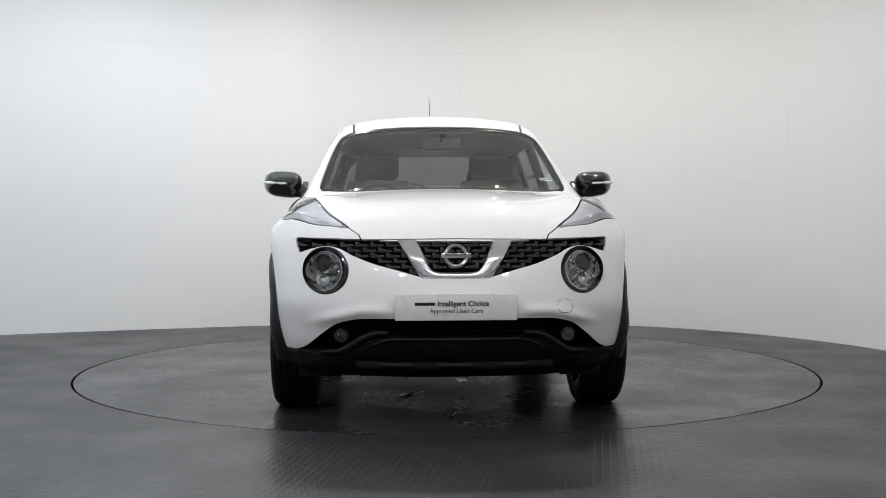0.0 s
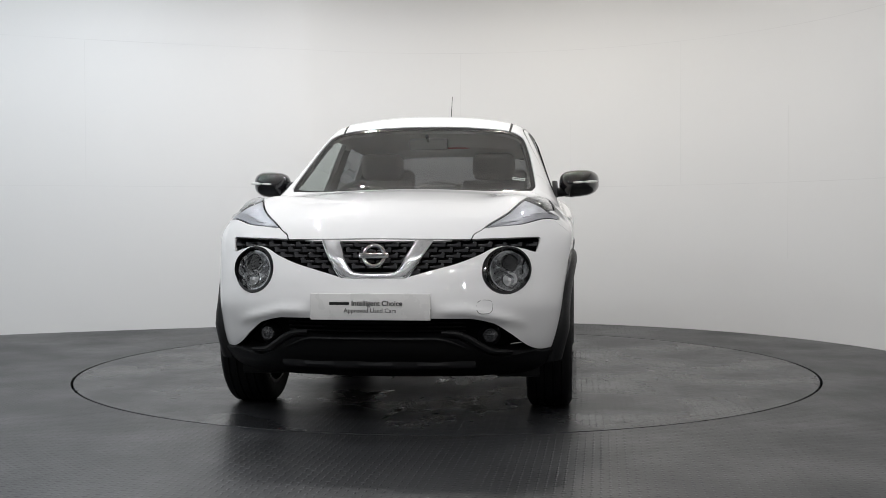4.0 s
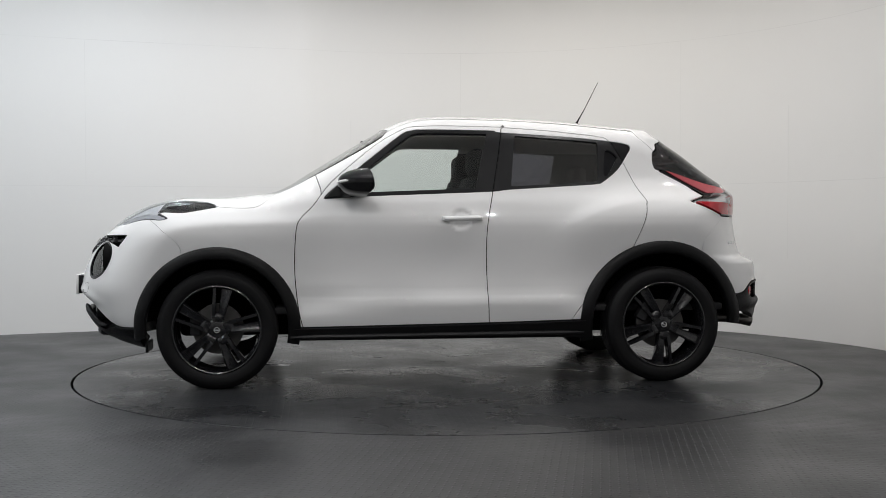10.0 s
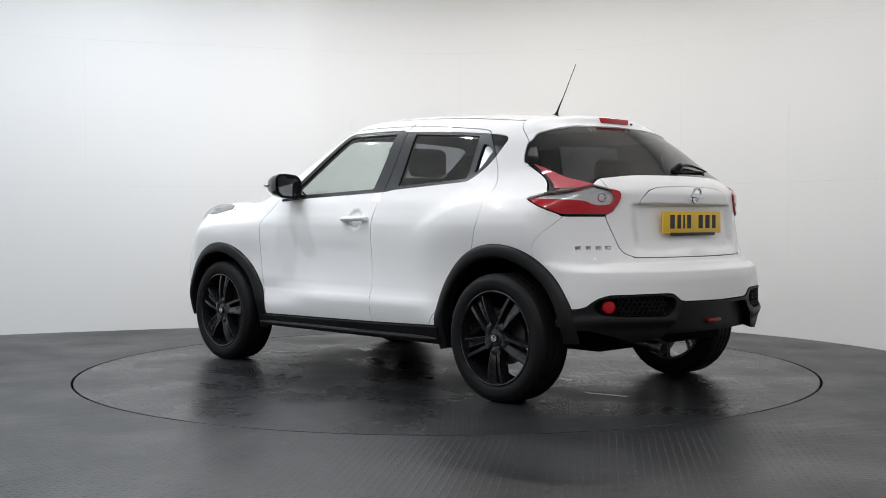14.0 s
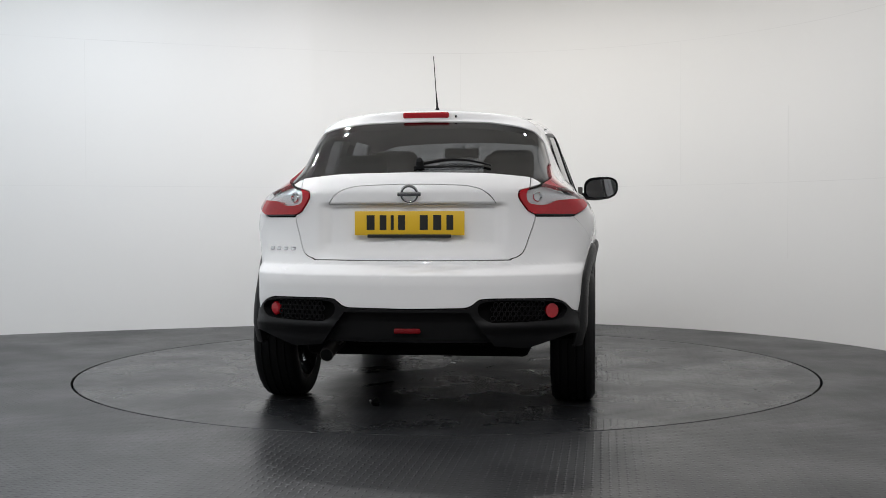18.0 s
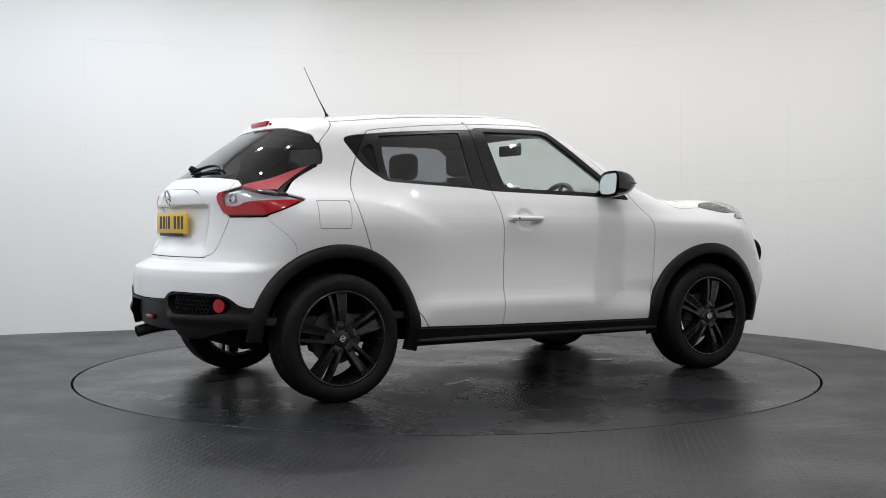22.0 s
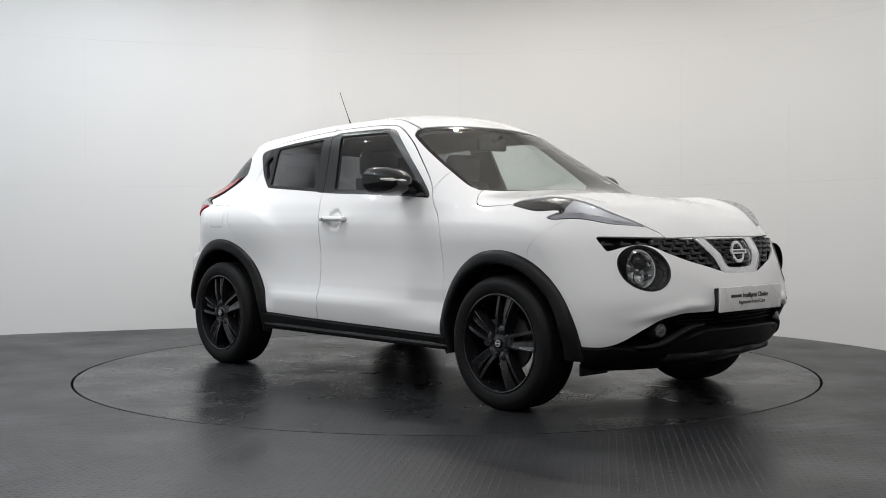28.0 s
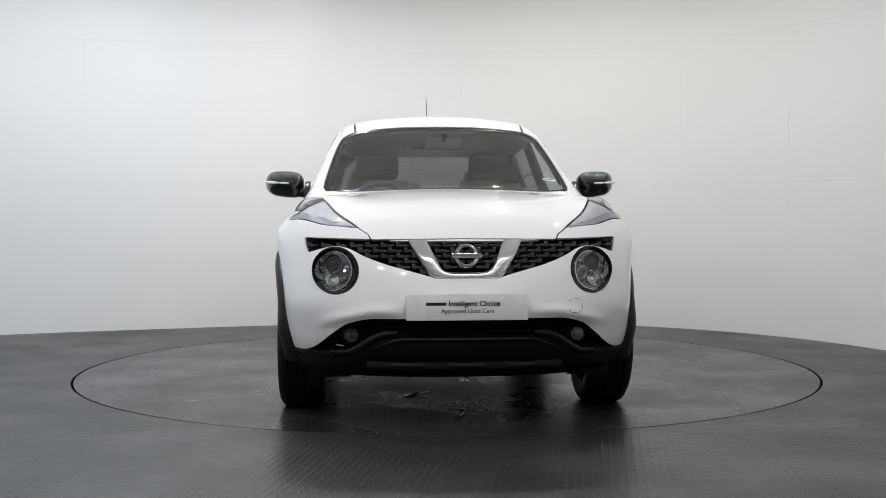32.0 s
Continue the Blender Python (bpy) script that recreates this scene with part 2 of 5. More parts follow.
def box(cx, cy, cz, sx, sy, sz, bevel=0.0, segs=2, bm=None, m=None):
    bm2 = bmesh.new()
    bmesh.ops.create_cube(bm2, size=1)
    bmesh.ops.scale(bm2, vec=(sx, sy, sz), verts=bm2.verts)
    if bevel:
        bmesh.ops.bevel(bm2, geom=bm2.edges[:], offset=bevel, segments=segs, affect="EDGES", profile=0.5)
    mm = Matrix.Translation((cx, cy, cz)) @ (m or Matrix())
    bmesh.ops.transform(bm2, matrix=mm, verts=bm2.verts)
    return join(bm, bm2)


def join(bm, bm2):
    if bm is None:
        return bm2
    me = bpy.data.meshes.new("tmp")
    bm2.to_mesh(me)
    bm2.free()
    bm.from_mesh(me)
    bpy.data.meshes.remove(me)
    return bm


def lathe(profile, segs=48, axis="y", bm=None, closed=False, m=None):
    """Turn a profile of (radius, along) round an axis."""
    bm2 = bmesh.new()
    rings = []
    for r, a in profile:
        ring = []
        for k in range(segs):
            w = 2 * math.pi * k / segs
            c, s = r * math.cos(w), r * math.sin(w)
            ring.append(bm2.verts.new({"y": (c, a, s), "z": (c, s, a), "x": (a, c, s)}[axis]))
        rings.append(ring)
    pairs = list(zip(rings, rings[1:])) + ([(rings[-1], rings[0])] if closed else [])
    for p, q in pairs:
        for k in range(segs):
            bm2.faces.new((p[k], p[(k + 1) % segs], q[(k + 1) % segs], q[k]))
    if not closed:
        for ring, (r, a) in ((rings[0], profile[0]), (rings[-1], profile[-1])):
            if r > 1e-4:
                bm2.faces.new(ring)
    bmesh.ops.remove_doubles(bm2, verts=bm2.verts, dist=1e-5)
    if m is not None:
        bmesh.ops.transform(bm2, matrix=m, verts=bm2.verts)
    return join(bm, bm2)


def tube(path, radius, segs=8, bm=None, flat=1.0):
    """A round bar along a path; radius may be a list."""
    bm2 = bmesh.new()
    path = [Vector(p) for p in path]
    rad = radius if isinstance(radius, (list, tuple)) else [radius] * len(path)
    rings = []
    for i, p in enumerate(path):
        d = (path[min(i + 1, len(path) - 1)] - path[max(i - 1, 0)]).normalized()
        ref = Vector((0, 0, 1)) if abs(d.z) < 0.9 else Vector((1, 0, 0))
        u = d.cross(ref).normalized()
        v = u.cross(d)
        rings.append([bm2.verts.new(p + rad[i] * (math.cos(2 * math.pi * k / segs) * u + flat * math.sin(2 * math.pi * k / segs) * v)) for k in range(segs)])
    for p, q in zip(rings, rings[1:]):
        for k in range(segs):
            bm2.faces.new((p[k], p[(k + 1) % segs], q[(k + 1) % segs], q[k]))
    bm2.faces.new(rings[0])
    bm2.faces.new(rings[-1][::-1])
    return join(bm, bm2)


def prism(outline, depth, to3d, bevel=0.0, bm=None):
    """An outline in a plane pushed to a depth; to3d(a, b, d) places it."""
    bm2 = bmesh.new()
    lo = [bm2.verts.new(to3d(a, b, 0)) for a, b in outline]
    hi = [bm2.verts.new(to3d(a, b, depth)) for a, b in outline]
    n = len(lo)
    bm2.faces.new(lo[::-1])
    top = bm2.faces.new(hi)
    for k in range(n):
        bm2.faces.new((lo[k], lo[(k + 1) % n], hi[(k + 1) % n], hi[k]))
    if bevel:
        bmesh.ops.bevel(bm2, geom=list(top.edges), offset=bevel, segments=2, affect="EDGES", profile=0.5)
    bmesh.ops.recalc_face_normals(bm2, faces=bm2.faces)
    return join(bm, bm2)


# ---- the room ----
WALL = material("painted_wall", (0.70, 0.70, 0.695), 0.75, vary=0.02, scale=1.2, bump=0.06, bump_scale=60)
DIM = material("pale_grey_wall", (0.52, 0.52, 0.52), 0.85, vary=0.1, scale=2)
JOINT = material("filled_joint", (0.665, 0.665, 0.66), 0.8, vary=0.10, scale=3)
SCUFF = material("wall_scuff", (0.55, 0.55, 0.54), 0.8, vary=0.2, scale=30)
WATER = material("standing_water", (0.014, 0.0145, 0.015), 0.16, spec=0.30, vary=0.3, scale=9, bump=0.35, bump_scale=35)
CEILING = material("painted_ceiling", (0.78, 0.76, 0.73), 0.8, vary=0.04, scale=1.0)


def floor_material(name, angle, wet=0.0):
    """Dark grey tread-plate vinyl: short raised bars, in turn lengthwise and crosswise."""
    m = bpy.data.materials.new(name)
    m.use_nodes = True
    t = m.node_tree
    b = t.nodes["Principled BSDF"]
    b.inputs["Specular IOR Level"].default_value = 0.31

    def node(kind, **kw):
        n = t.nodes.new(kind)
        for k, v in kw.items():
            n.inputs[int(k[1:])].default_value = v
        return n

    def maths(op, a, c=None):
        n = t.nodes.new("ShaderNodeMath")
        n.operation = op
        for i, s in enumerate((a, c)):
            if s is None:
                continue
            if isinstance(s, (int, float)):
                n.inputs[i].default_value = s
            else:
                t.links.new(s, n.inputs[i])
        return n.outputs[0]

    co = t.nodes.new("ShaderNodeTexCoord")
    mp = t.nodes.new("ShaderNodeMapping")
    mp.inputs["Rotation"].default_value = (0, 0, radians(angle))
    t.links.new(co.outputs["Object"], mp.inputs[0])
    sep = t.nodes.new("ShaderNodeSeparateXYZ")
    t.links.new(mp.outputs[0], sep.inputs[0])
    x, y = sep.outputs[0], sep.outputs[1]
    cell = 0.032
    u, v = maths("DIVIDE", x, cell), maths("DIVIDE", y, cell)
    fu, fv = maths("SUBTRACT", maths("FRACT", u), 0.5), maths("SUBTRACT", maths("FRACT", v), 0.5)
    odd = maths("FLOORED_MODULO", maths("ADD", maths("FLOOR", u), maths("FLOOR", v)), 2.0)
    swap = maths("GREATER_THAN", odd, 0.5)
    keep = maths("SUBTRACT", 1.0, swap)
    a = maths("ADD", maths("MULTIPLY", fu, keep), maths("MULTIPLY", fv, swap))
    c = maths("ADD", maths("MULTIPLY", fv, keep), maths("MULTIPLY", fu, swap))
    d = maths("ADD", maths("POWER", maths("DIVIDE", maths("ABSOLUTE", a), 0.46), 2.0), maths("POWER", maths("DIVIDE", maths("ABSOLUTE", c), 0.15), 2.0))
    bar = maths("MAXIMUM", maths("SUBTRACT", 1.0, d), 0.0)
    big = node("ShaderNodeTexNoise", _2=1.6, _3=7.0)
    t.links.new(co.outputs["Object"], big.inputs["Vector"])
    fine = node("ShaderNodeTexNoise", _2=14.0, _3=6.0)
    t.links.new(co.outputs["Object"], fine.inputs["Vector"])
    mix = t.nodes.new("ShaderNodeMix")
    mix.data_type = "RGBA"
    mix.inputs[6].default_value = (0.010, 0.0104, 0.0115, 1)
    mix.inputs[7].default_value = (0.026, 0.027, 0.029, 1)
    fac = maths("ADD", maths("MULTIPLY", big.outputs["Fac"], 0.84), maths("MULTIPLY", fine.outputs["Fac"], 0.16))
    t.links.new(fac, mix.inputs[0])
    t.links.new(mix.outputs[2], b.inputs["Base Color"])
    r = t.nodes.new("ShaderNodeMapRange")
    r.inputs[1].default_value, r.inputs[2].default_value, r.inputs[3].default_value, r.inputs[4].default_value = 0.36, 0.62, 0.28 - 0.16 * wet, 0.42 - 0.10 * wet
    t.links.new(fac, r.inputs[0])
    t.links.new(r.outputs[0], b.inputs["Roughness"])
    bump = t.nodes.new("ShaderNodeBump")
    bump.inputs["Strength"].default_value, bump.inputs["Distance"].default_value = 0.8 - 0.45 * wet, 0.002
    t.links.new(bar, bump.inputs["Height"])
    t.links.new(bump.outputs[0], b.inputs["Normal"])
    return m


FLOOR = floor_material("tread_plate_vinyl", 8)
DISC = floor_material("turntable_tread_plate", 0, 0.5)
RING = 2.25
SEG = 160


def ring_pts(r, z):
    return [(r * math.cos(2 * math.pi * k / SEG), r * math.sin(2 * math.pi * k / SEG), z) for k in range(SEG)]


def build_room():
    # floor sheet with the round opening for the turntable
    v = ring_pts(RING + 0.007, 0.0) + [(max(-8.5, min(8.5, 30 * x)), max(-10.5, min(8.5, 30 * y)), 0.0) for x, y, z in ring_pts(1, 0)] + ring_pts(RING + 0.007, -0.12)
    f = [(k, SEG + k, SEG + (k + 1) % SEG, (k + 1) % SEG) for k in range(SEG)] + [(k, (k + 1) % SEG, 2 * SEG + (k + 1) % SEG, 2 * SEG + k) for k in range(SEG)]
    ob = mesh_ob("floor", v, f, FLOOR, smooth=False)
    tagged(ob, "dark grey tread-plate vinyl floor with a satin sheen", "floor", kind="structure")
    pit = lathe([(RING + 0.3, -0.16), (RING + 0.3, -0.12)], 64, "z")
    tagged(part("turntable_pit", pit, DARK), "dark pit under the turntable's edge", "pit", kind="structure")
    # curved studio wall: a round part behind the turntable that opens towards the camera
    path = [(3.95, -3.2), (3.75, -2.0), (3.5, -1.1)]
    for k in range(0, 29):
        w = radians(-6 + 4.3 * k)
        r = 3.24 - 0.10 * math.sin(radians(3.6 * k))
        path.append((r * math.cos(w), r * math.sin(w)))
    path += [(-1.92, 2.68), (-2.81, 2.36), (-3.63, 2.02), (-5.0, 1.35), (-5.5, -0.6), (-5.5, -3.2)]
    pts = []
    for i in range(len(path) - 1):
        p0, p1, p2, p3 = (Vector(path[max(0, min(len(path) - 1, i + j))]) for j in (-1, 0, 1, 2))
        for s in (0, 0.25, 0.5, 0.75):
            pts.append(0.5 * (2 * p1 + (p2 - p0) * s + (2 * p0 - 5 * p1 + 4 * p2 - p3) * s * s + (3 * p1 - p0 - 3 * p2 + p3) * s ** 3))
    pts.append(Vector(path[-1]))
    verts, faces = [], []
    n = len(pts)
    for i, p in enumerate(pts):
        d = (pts[min(i + 1, n - 1)] - pts[max(i - 1, 0)]).normalized()
        o = Vector((d.y, -d.x)) * 0.12
        verts += [(p.x, p.y, 0.0), (p.x, p.y, CEIL), (p.x + o.x, p.y + o.y, CEIL), (p.x + o.x, p.y + o.y, 0.0)]
    for i in range(n - 1):
        a, c = 4 * i, 4 * i + 4
        faces += [(a + j, c + j, c + (j + 1) % 4, a + (j + 1) % 4) for j in range(4)]
    faces += [(0, 1, 2, 3), (4 * n - 1, 4 * n - 2, 4 * n - 3, 4 * n - 4)]
    bm = bmesh.new()
    vs = [bm.verts.new(q) for q in verts]
    for q in faces:
        bm.faces.new([vs[j] for j in q])
    wall = tagged(part("wall_curved", bm, WALL, smooth=40), "smooth white painted wall curving behind the turntable", "wall", kind="structure")
    # faint joints between the wall boards
    for z in (1.22, 2.44):
        strip = bmesh.new()
        rows = []
        for i, p in enumerate(pts):
            d = (pts[min(i + 1, n - 1)] - pts[max(i - 1, 0)]).normalized()
            q = p - Vector((d.y, -d.x)) * 0.0012
            rows.append([strip.verts.new((v.x, v.y, h)) for v, h in ((p, z - 0.0025), (q, z - 0.0025), (q, z + 0.0025), (p, z + 0.0025))])
        for a, c in zip(rows, rows[1:]):
            for j in range(3):
                strip.faces.new((a[j], a[j + 1], c[j + 1], c[j]))
        part("board_joint", strip, JOINT, wall, "faint filled joint between wall boards")
    for k in range(14, n - 1, 17):
        p, d = pts[k], (pts[k + 1] - pts[k - 1]).normalized()
        seam = part("board_joint", box(0, 0, 1.22 + 0.61 * (k % 2), 0.004, 0.002, 1.2), JOINT, wall, "faint filled joint between wall boards")
        seam.matrix_basis = pose(p.x, p.y, 0, 0, 0, math.degrees(math.atan2(d.y, d.x)))
    tagged(part("wall_left", box(-5.56, -6.45, CEIL / 2, 0.12, 6.5, CEIL), WALL), "plain white side wall", "wall", kind="structure")
    tagged(part("wall_right", box(4.01, -6.45, CEIL / 2, 0.12, 6.5, CEIL), WALL), "plain white side wall", "wall", kind="structure")
    # faint scuffs and board joints on the wall
    for x, y, z, w, tilt, yaw in ((-1.62, 2.80, 2.415, 0.17, 3, 19), (1.93, 2.57, 2.43, 0.25, -4, -38), (2.30, 2.24, 2.44, 0.24, -4, -46)):
        bm = box(0, 0, 0, w, 0.004, 0.008, 0.001)
        sc = part("wall_scuff", bm, SCUFF, wall, "faint grey scuff on the wall")
        sc.matrix_basis = pose(x, y, z, 0, tilt, yaw)
    # unseen, behind the camera; its pale grey bounces fill light onto the car
    tagged(part("wall_back", box(-0.7, -9.7, CEIL / 2, 12.2, 0.12, CEIL), DIM), "unseen pale grey wall added to close the room and bounce light", "wall", kind="structure")
    tagged(part("ceiling", box(-0.4, -2.6, CEIL + 0.06, 16.5, 16.5, 0.12), CEILING), "off-white painted ceiling over the studio", "ceiling", kind="structure")


build_room()


def build_turntable():
    bm = lathe([(0.0, -0.05), (RING - 0.007, -0.05), (RING - 0.007, -0.002), (RING - 0.009, 0.0), (0.0, 0.0)], SEG, "z")
    ob = part("turntable", bm, DISC)
    tagged(ob, "round flush turntable of dark grey tread plate, wet in places", "turntable", kind="structure")
    rng = random.Random(5)
    spots = []
    for _ in range(14):
        w, r = rng.uniform(0, 6.28), rng.uniform(0.2, 1.75)
        spots.append((r * math.cos(w), 0.62 * r * math.sin(w), rng.uniform(0.02, 0.09), rng.uniform(0.004, 0.010)))
    for x, y, sx, sy in spots + [(0.62, 0.05, 0.10, 0.030), (0.20, -0.02, 0.05, 0.018), (-0.78, 0.28, 0.12, 0.035), (-0.88, -0.10, 0.10, 0.03), (1.10, -0.25, 0.15, 0.035), (1.45, 0.30, 0.10, 0.03), (-0.25, -0.60, 0.18, 0.02), (-1.40, 0.18, 0.12, 0.03), (1.72, -0.06, 0.15, 0.02)]:
        ph = [rng.uniform(0, 6.28) for _ in range(12)]
        pts, turned = [], rng.uniform(-0.5, 0.5)
        for k in range(72):
            w = 2 * math.pi * k / 72
            q = 0.9 + sum(0.30 / (j + 1) ** 0.8 * math.sin((j + 2) * w + ph[j]) for j in range(12)) * 0.8
            a, b = sx * max(0.12, q) * math.cos(w), sy * max(0.12, q) * math.sin(w)
            pts.append((x + a * math.cos(turned) - b * math.sin(turned), y + a * math.sin(turned) + b * math.cos(turned)))
        part("puddle", prism(pts, 0.0005, lambda a, b, d: (a, b, 0.0004 + d), 0.0003), WATER, ob, "thin puddle of water")
    return ob


turntable = build_turntable()


# ---- the car's skin ----
def grow_skin(step):
    """Lay a net of triangles over one half of the body's form (y >= 0)."""
    x0, y0, z0 = -2.14, -2.5 * step, 0.10
    nx, ny, nz = int(4.36 / step), int(1.0 / step) + 3, int(1.52 / step)
    gx, gy, gz = x0 + step * np.arange(nx), y0 + step * np.arange(ny), z0 + step * np.arange(nz)
    X, Y, Z = np.meshgrid(gx, gy, gz, indexing="ij")
    F = field(X, Y, Z)
    neg = F < 0
    corner = [(i, j, k) for i in (0, 1) for j in (0, 1) for k in (0, 1)]
    sl = lambda o, n: slice(o, n - 1 + o)
    cn = np.stack([neg[sl(i, nx), sl(j, ny), sl(k, nz)] for i, j, k in corner])
    mixed = cn.any(0) & ~cn.all(0)
    cells = np.argwhere(mixed)
    ident = -np.ones(mixed.shape, int)
    ident[tuple(cells.T)] = np.arange(len(cells))
    acc, cnt = np.zeros((len(cells), 3)), np.zeros(len(cells))
    fv = [F[tuple((cells + np.array(o)).T)] for o in corner]
    for a in range(8):
        for c in range(a + 1, 8):
            da = np.array(corner[c]) - np.array(corner[a])
            if np.abs(da).sum() != 1:
                continue
            cross = (fv[a] < 0) != (fv[c] < 0)
            s = np.where(cross, fv[a] / np.where(cross, fv[a] - fv[c], 1), 0)
            p = np.array(corner[a])[None] + s[:, None] * da[None]
            acc += p * cross[:, None]
            cnt += cross
    V = np.array([x0, y0, z0]) + step * (cells + acc / cnt[:, None])
    quads = []
    for ax in range(3):
        o1, o2 = [i for i in range(3) if i != ax]
        A = neg[tuple(slice(0, -1) if i == ax else slice(None) for i in range(3))]
        B = neg[tuple(slice(1, None) if i == ax else slice(None) for i in range(3))]
        e = np.argwhere(A != B)
        ok = (e[:, o1] > 0) & (e[:, o2] > 0) & (e[:, o1] < mixed.shape[o1]) & (e[:, o2] < mixed.shape[o2])
        e = e[ok]
        flip = A[tuple(e.T)]
        q = []
        for d1, d2 in ((-1, -1), (0, -1), (0, 0), (-1, 0)):
            c = e.copy()
            c[:, o1] += d1
            c[:, o2] += d2
            q.append(ident[tuple(c.T)])
        q = np.stack(q, 1)
        if ax == 1:
            flip = ~flip
        q[~flip] = q[~flip][:, ::-1]
        quads.append(q)
    Q = np.concatenate(quads)
    Q = Q[(Q >= 0).all(1)]
    for _ in range(4):
        g = slope(V)
        f = field(V[:, 0], V[:, 1], V[:, 2])
        V = V - g * np.clip(f / (g * g).sum(1), -step, step)[:, None]
    T = np.concatenate([Q[:, [0, 1, 2]], Q[:, [0, 2, 3]]])
    face = np.cross(V[T[:, 1]] - V[T[:, 0]], V[T[:, 2]] - V[T[:, 0]])
    back = (face * slope(V)[T[:, 0]]).sum(1) < 0
    T[back] = T[back][:, ::-1]
    return V, T


def slope(V, h=0.002):
    g = np.empty_like(V)
    for i in range(3):
        d = np.zeros(3)
        d[i] = h
        a, b = V + d, V - d
        g[:, i] = (field(a[:, 0], a[:, 1], a[:, 2]) - field(b[:, 0], b[:, 1], b[:, 2])) / (2 * h)
    return g


def outward(V):
    g = slope(V, 0.004)
    return g / np.maximum(np.linalg.norm(g, axis=1), 1e-9)[:, None]


def split(mesh, fn, level=0.0):
    """The part of a net where fn < level, and the part where fn > level, cut along the line between."""
    V, T = mesh
    if not len(T):
        return mesh, mesh
    g = fn(V[:, 0], V[:, 1], V[:, 2]) - level
    g = np.where(np.abs(g) < 1e-6, 1e-6, g)
    out = []
    for sign in (1, -1):
        s = g * sign
        ins = s[T] < 0
        k = ins.sum(1)
        tris = [T[k == 3]]
        newv, key = [], {}

        def mid(a, b):
            kk = (a, b) if a < b else (b, a)
            if kk not in key:
                w = s[a] / (s[a] - s[b])
                key[kk] = len(V) + len(newv)
                newv.append(V[a] + w * (V[b] - V[a]))
            return key[kk]

        more = []
        for t in np.flatnonzero((k == 1) | (k == 2)):
            i = T[t]
            m = ins[t]
            if k[t] == 1:
                j = int(np.argmax(m))
                a, b, c = int(i[j]), int(i[(j + 1) % 3]), int(i[(j + 2) % 3])
                more.append((a, mid(a, b), mid(a, c)))
            else:
                j = int(np.argmin(m))
                a, b, c = int(i[j]), int(i[(j + 1) % 3]), int(i[(j + 2) % 3])
                ab, ac = mid(a, b), mid(a, c)
                more += [(ab, b, c), (ab, c, ac)]
        if more:
            tris.append(np.array(more))
        TT = np.concatenate(tris)
        VV = np.concatenate([V, np.array(newv)]) if newv else V
        used = np.unique(TT)
        remap = np.zeros(len(VV), int)
        remap[used] = np.arange(len(used))
        out.append((VV[used], remap[TT]))
    return out[0], out[1]


def spline(pts, n=8, closed=True):
    """A smooth line through points; a point given twice is a corner."""
    P = np.array([p[:2] for p in pts], float)
    m = len(P)
    out = []
    for i in range(m if closed else m - 1):
        p0, p1, p2, p3 = (P[(i + j) % m] if closed else P[max(0, min(m - 1, i + j))] for j in (-1, 0, 1, 2))
        if np.allclose(p1, p2):
            continue
        for s in np.arange(n) / n:
            out.append(0.5 * (2 * p1 + (p2 - p0) * s + (2 * p0 - 5 * p1 + 4 * p2 - p3) * s * s + (3 * p1 - p0 - 3 * p2 + p3) * s ** 3))
    if not closed:
        out.append(P[-1])
    return np.array(out)


def inside(pts, plane, where=None, n=6):
    """Signed distance to a closed outline in the plane 'xz', 'yz' or 'xy' (below zero within), limited by where(x, y, z) < 0."""
    P = spline(pts, n)
    A, B = P, np.roll(P, -1, 0)

    def fn(x, y, z):
        u, v = {"xz": (x, z), "yz": (y, z), "xy": (x, y)}[plane]
        best = np.full(u.shape, 9.0)
        odd = np.zeros(u.shape, bool)
        for a, b in zip(A, B):
            dx, dy = b - a
            L = dx * dx + dy * dy
            if L < 1e-12:
                continue
            s = np.clip(((u - a[0]) * dx + (v - a[1]) * dy) / L, 0, 1)
            best = np.minimum(best, (u - a[0] - s * dx) ** 2 + (v - a[1] - s * dy) ** 2)
            if abs(dy) > 1e-12:
                odd ^= ((a[1] > v) != (b[1] > v)) & (u < a[0] + (v - a[1]) / dy * dx)
        d = np.sqrt(best) * np.where(odd, -1, 1)
        return d if where is None else np.maximum(d, where(x, y, z))
    return fn


SEAMS = []
PAN = [0, 0]


def take(fn, gap=0.0024):
    """Cut the piece where fn < 0 out of what is left of the skin, with a narrow joint round it."""
    inner, rest = split(PAN[0], fn, -gap)
    band, rest = split(rest, fn, gap)
    SEAMS.append(band)
    PAN[0] = rest
    return inner


def sub(mesh, fn, gap=0.0):
    if gap:
        inner, rest = split(mesh, fn, -gap)
        band, rest = split(rest, fn, gap)
        SEAMS.append(band)
        return inner, rest
    return split(mesh, fn)


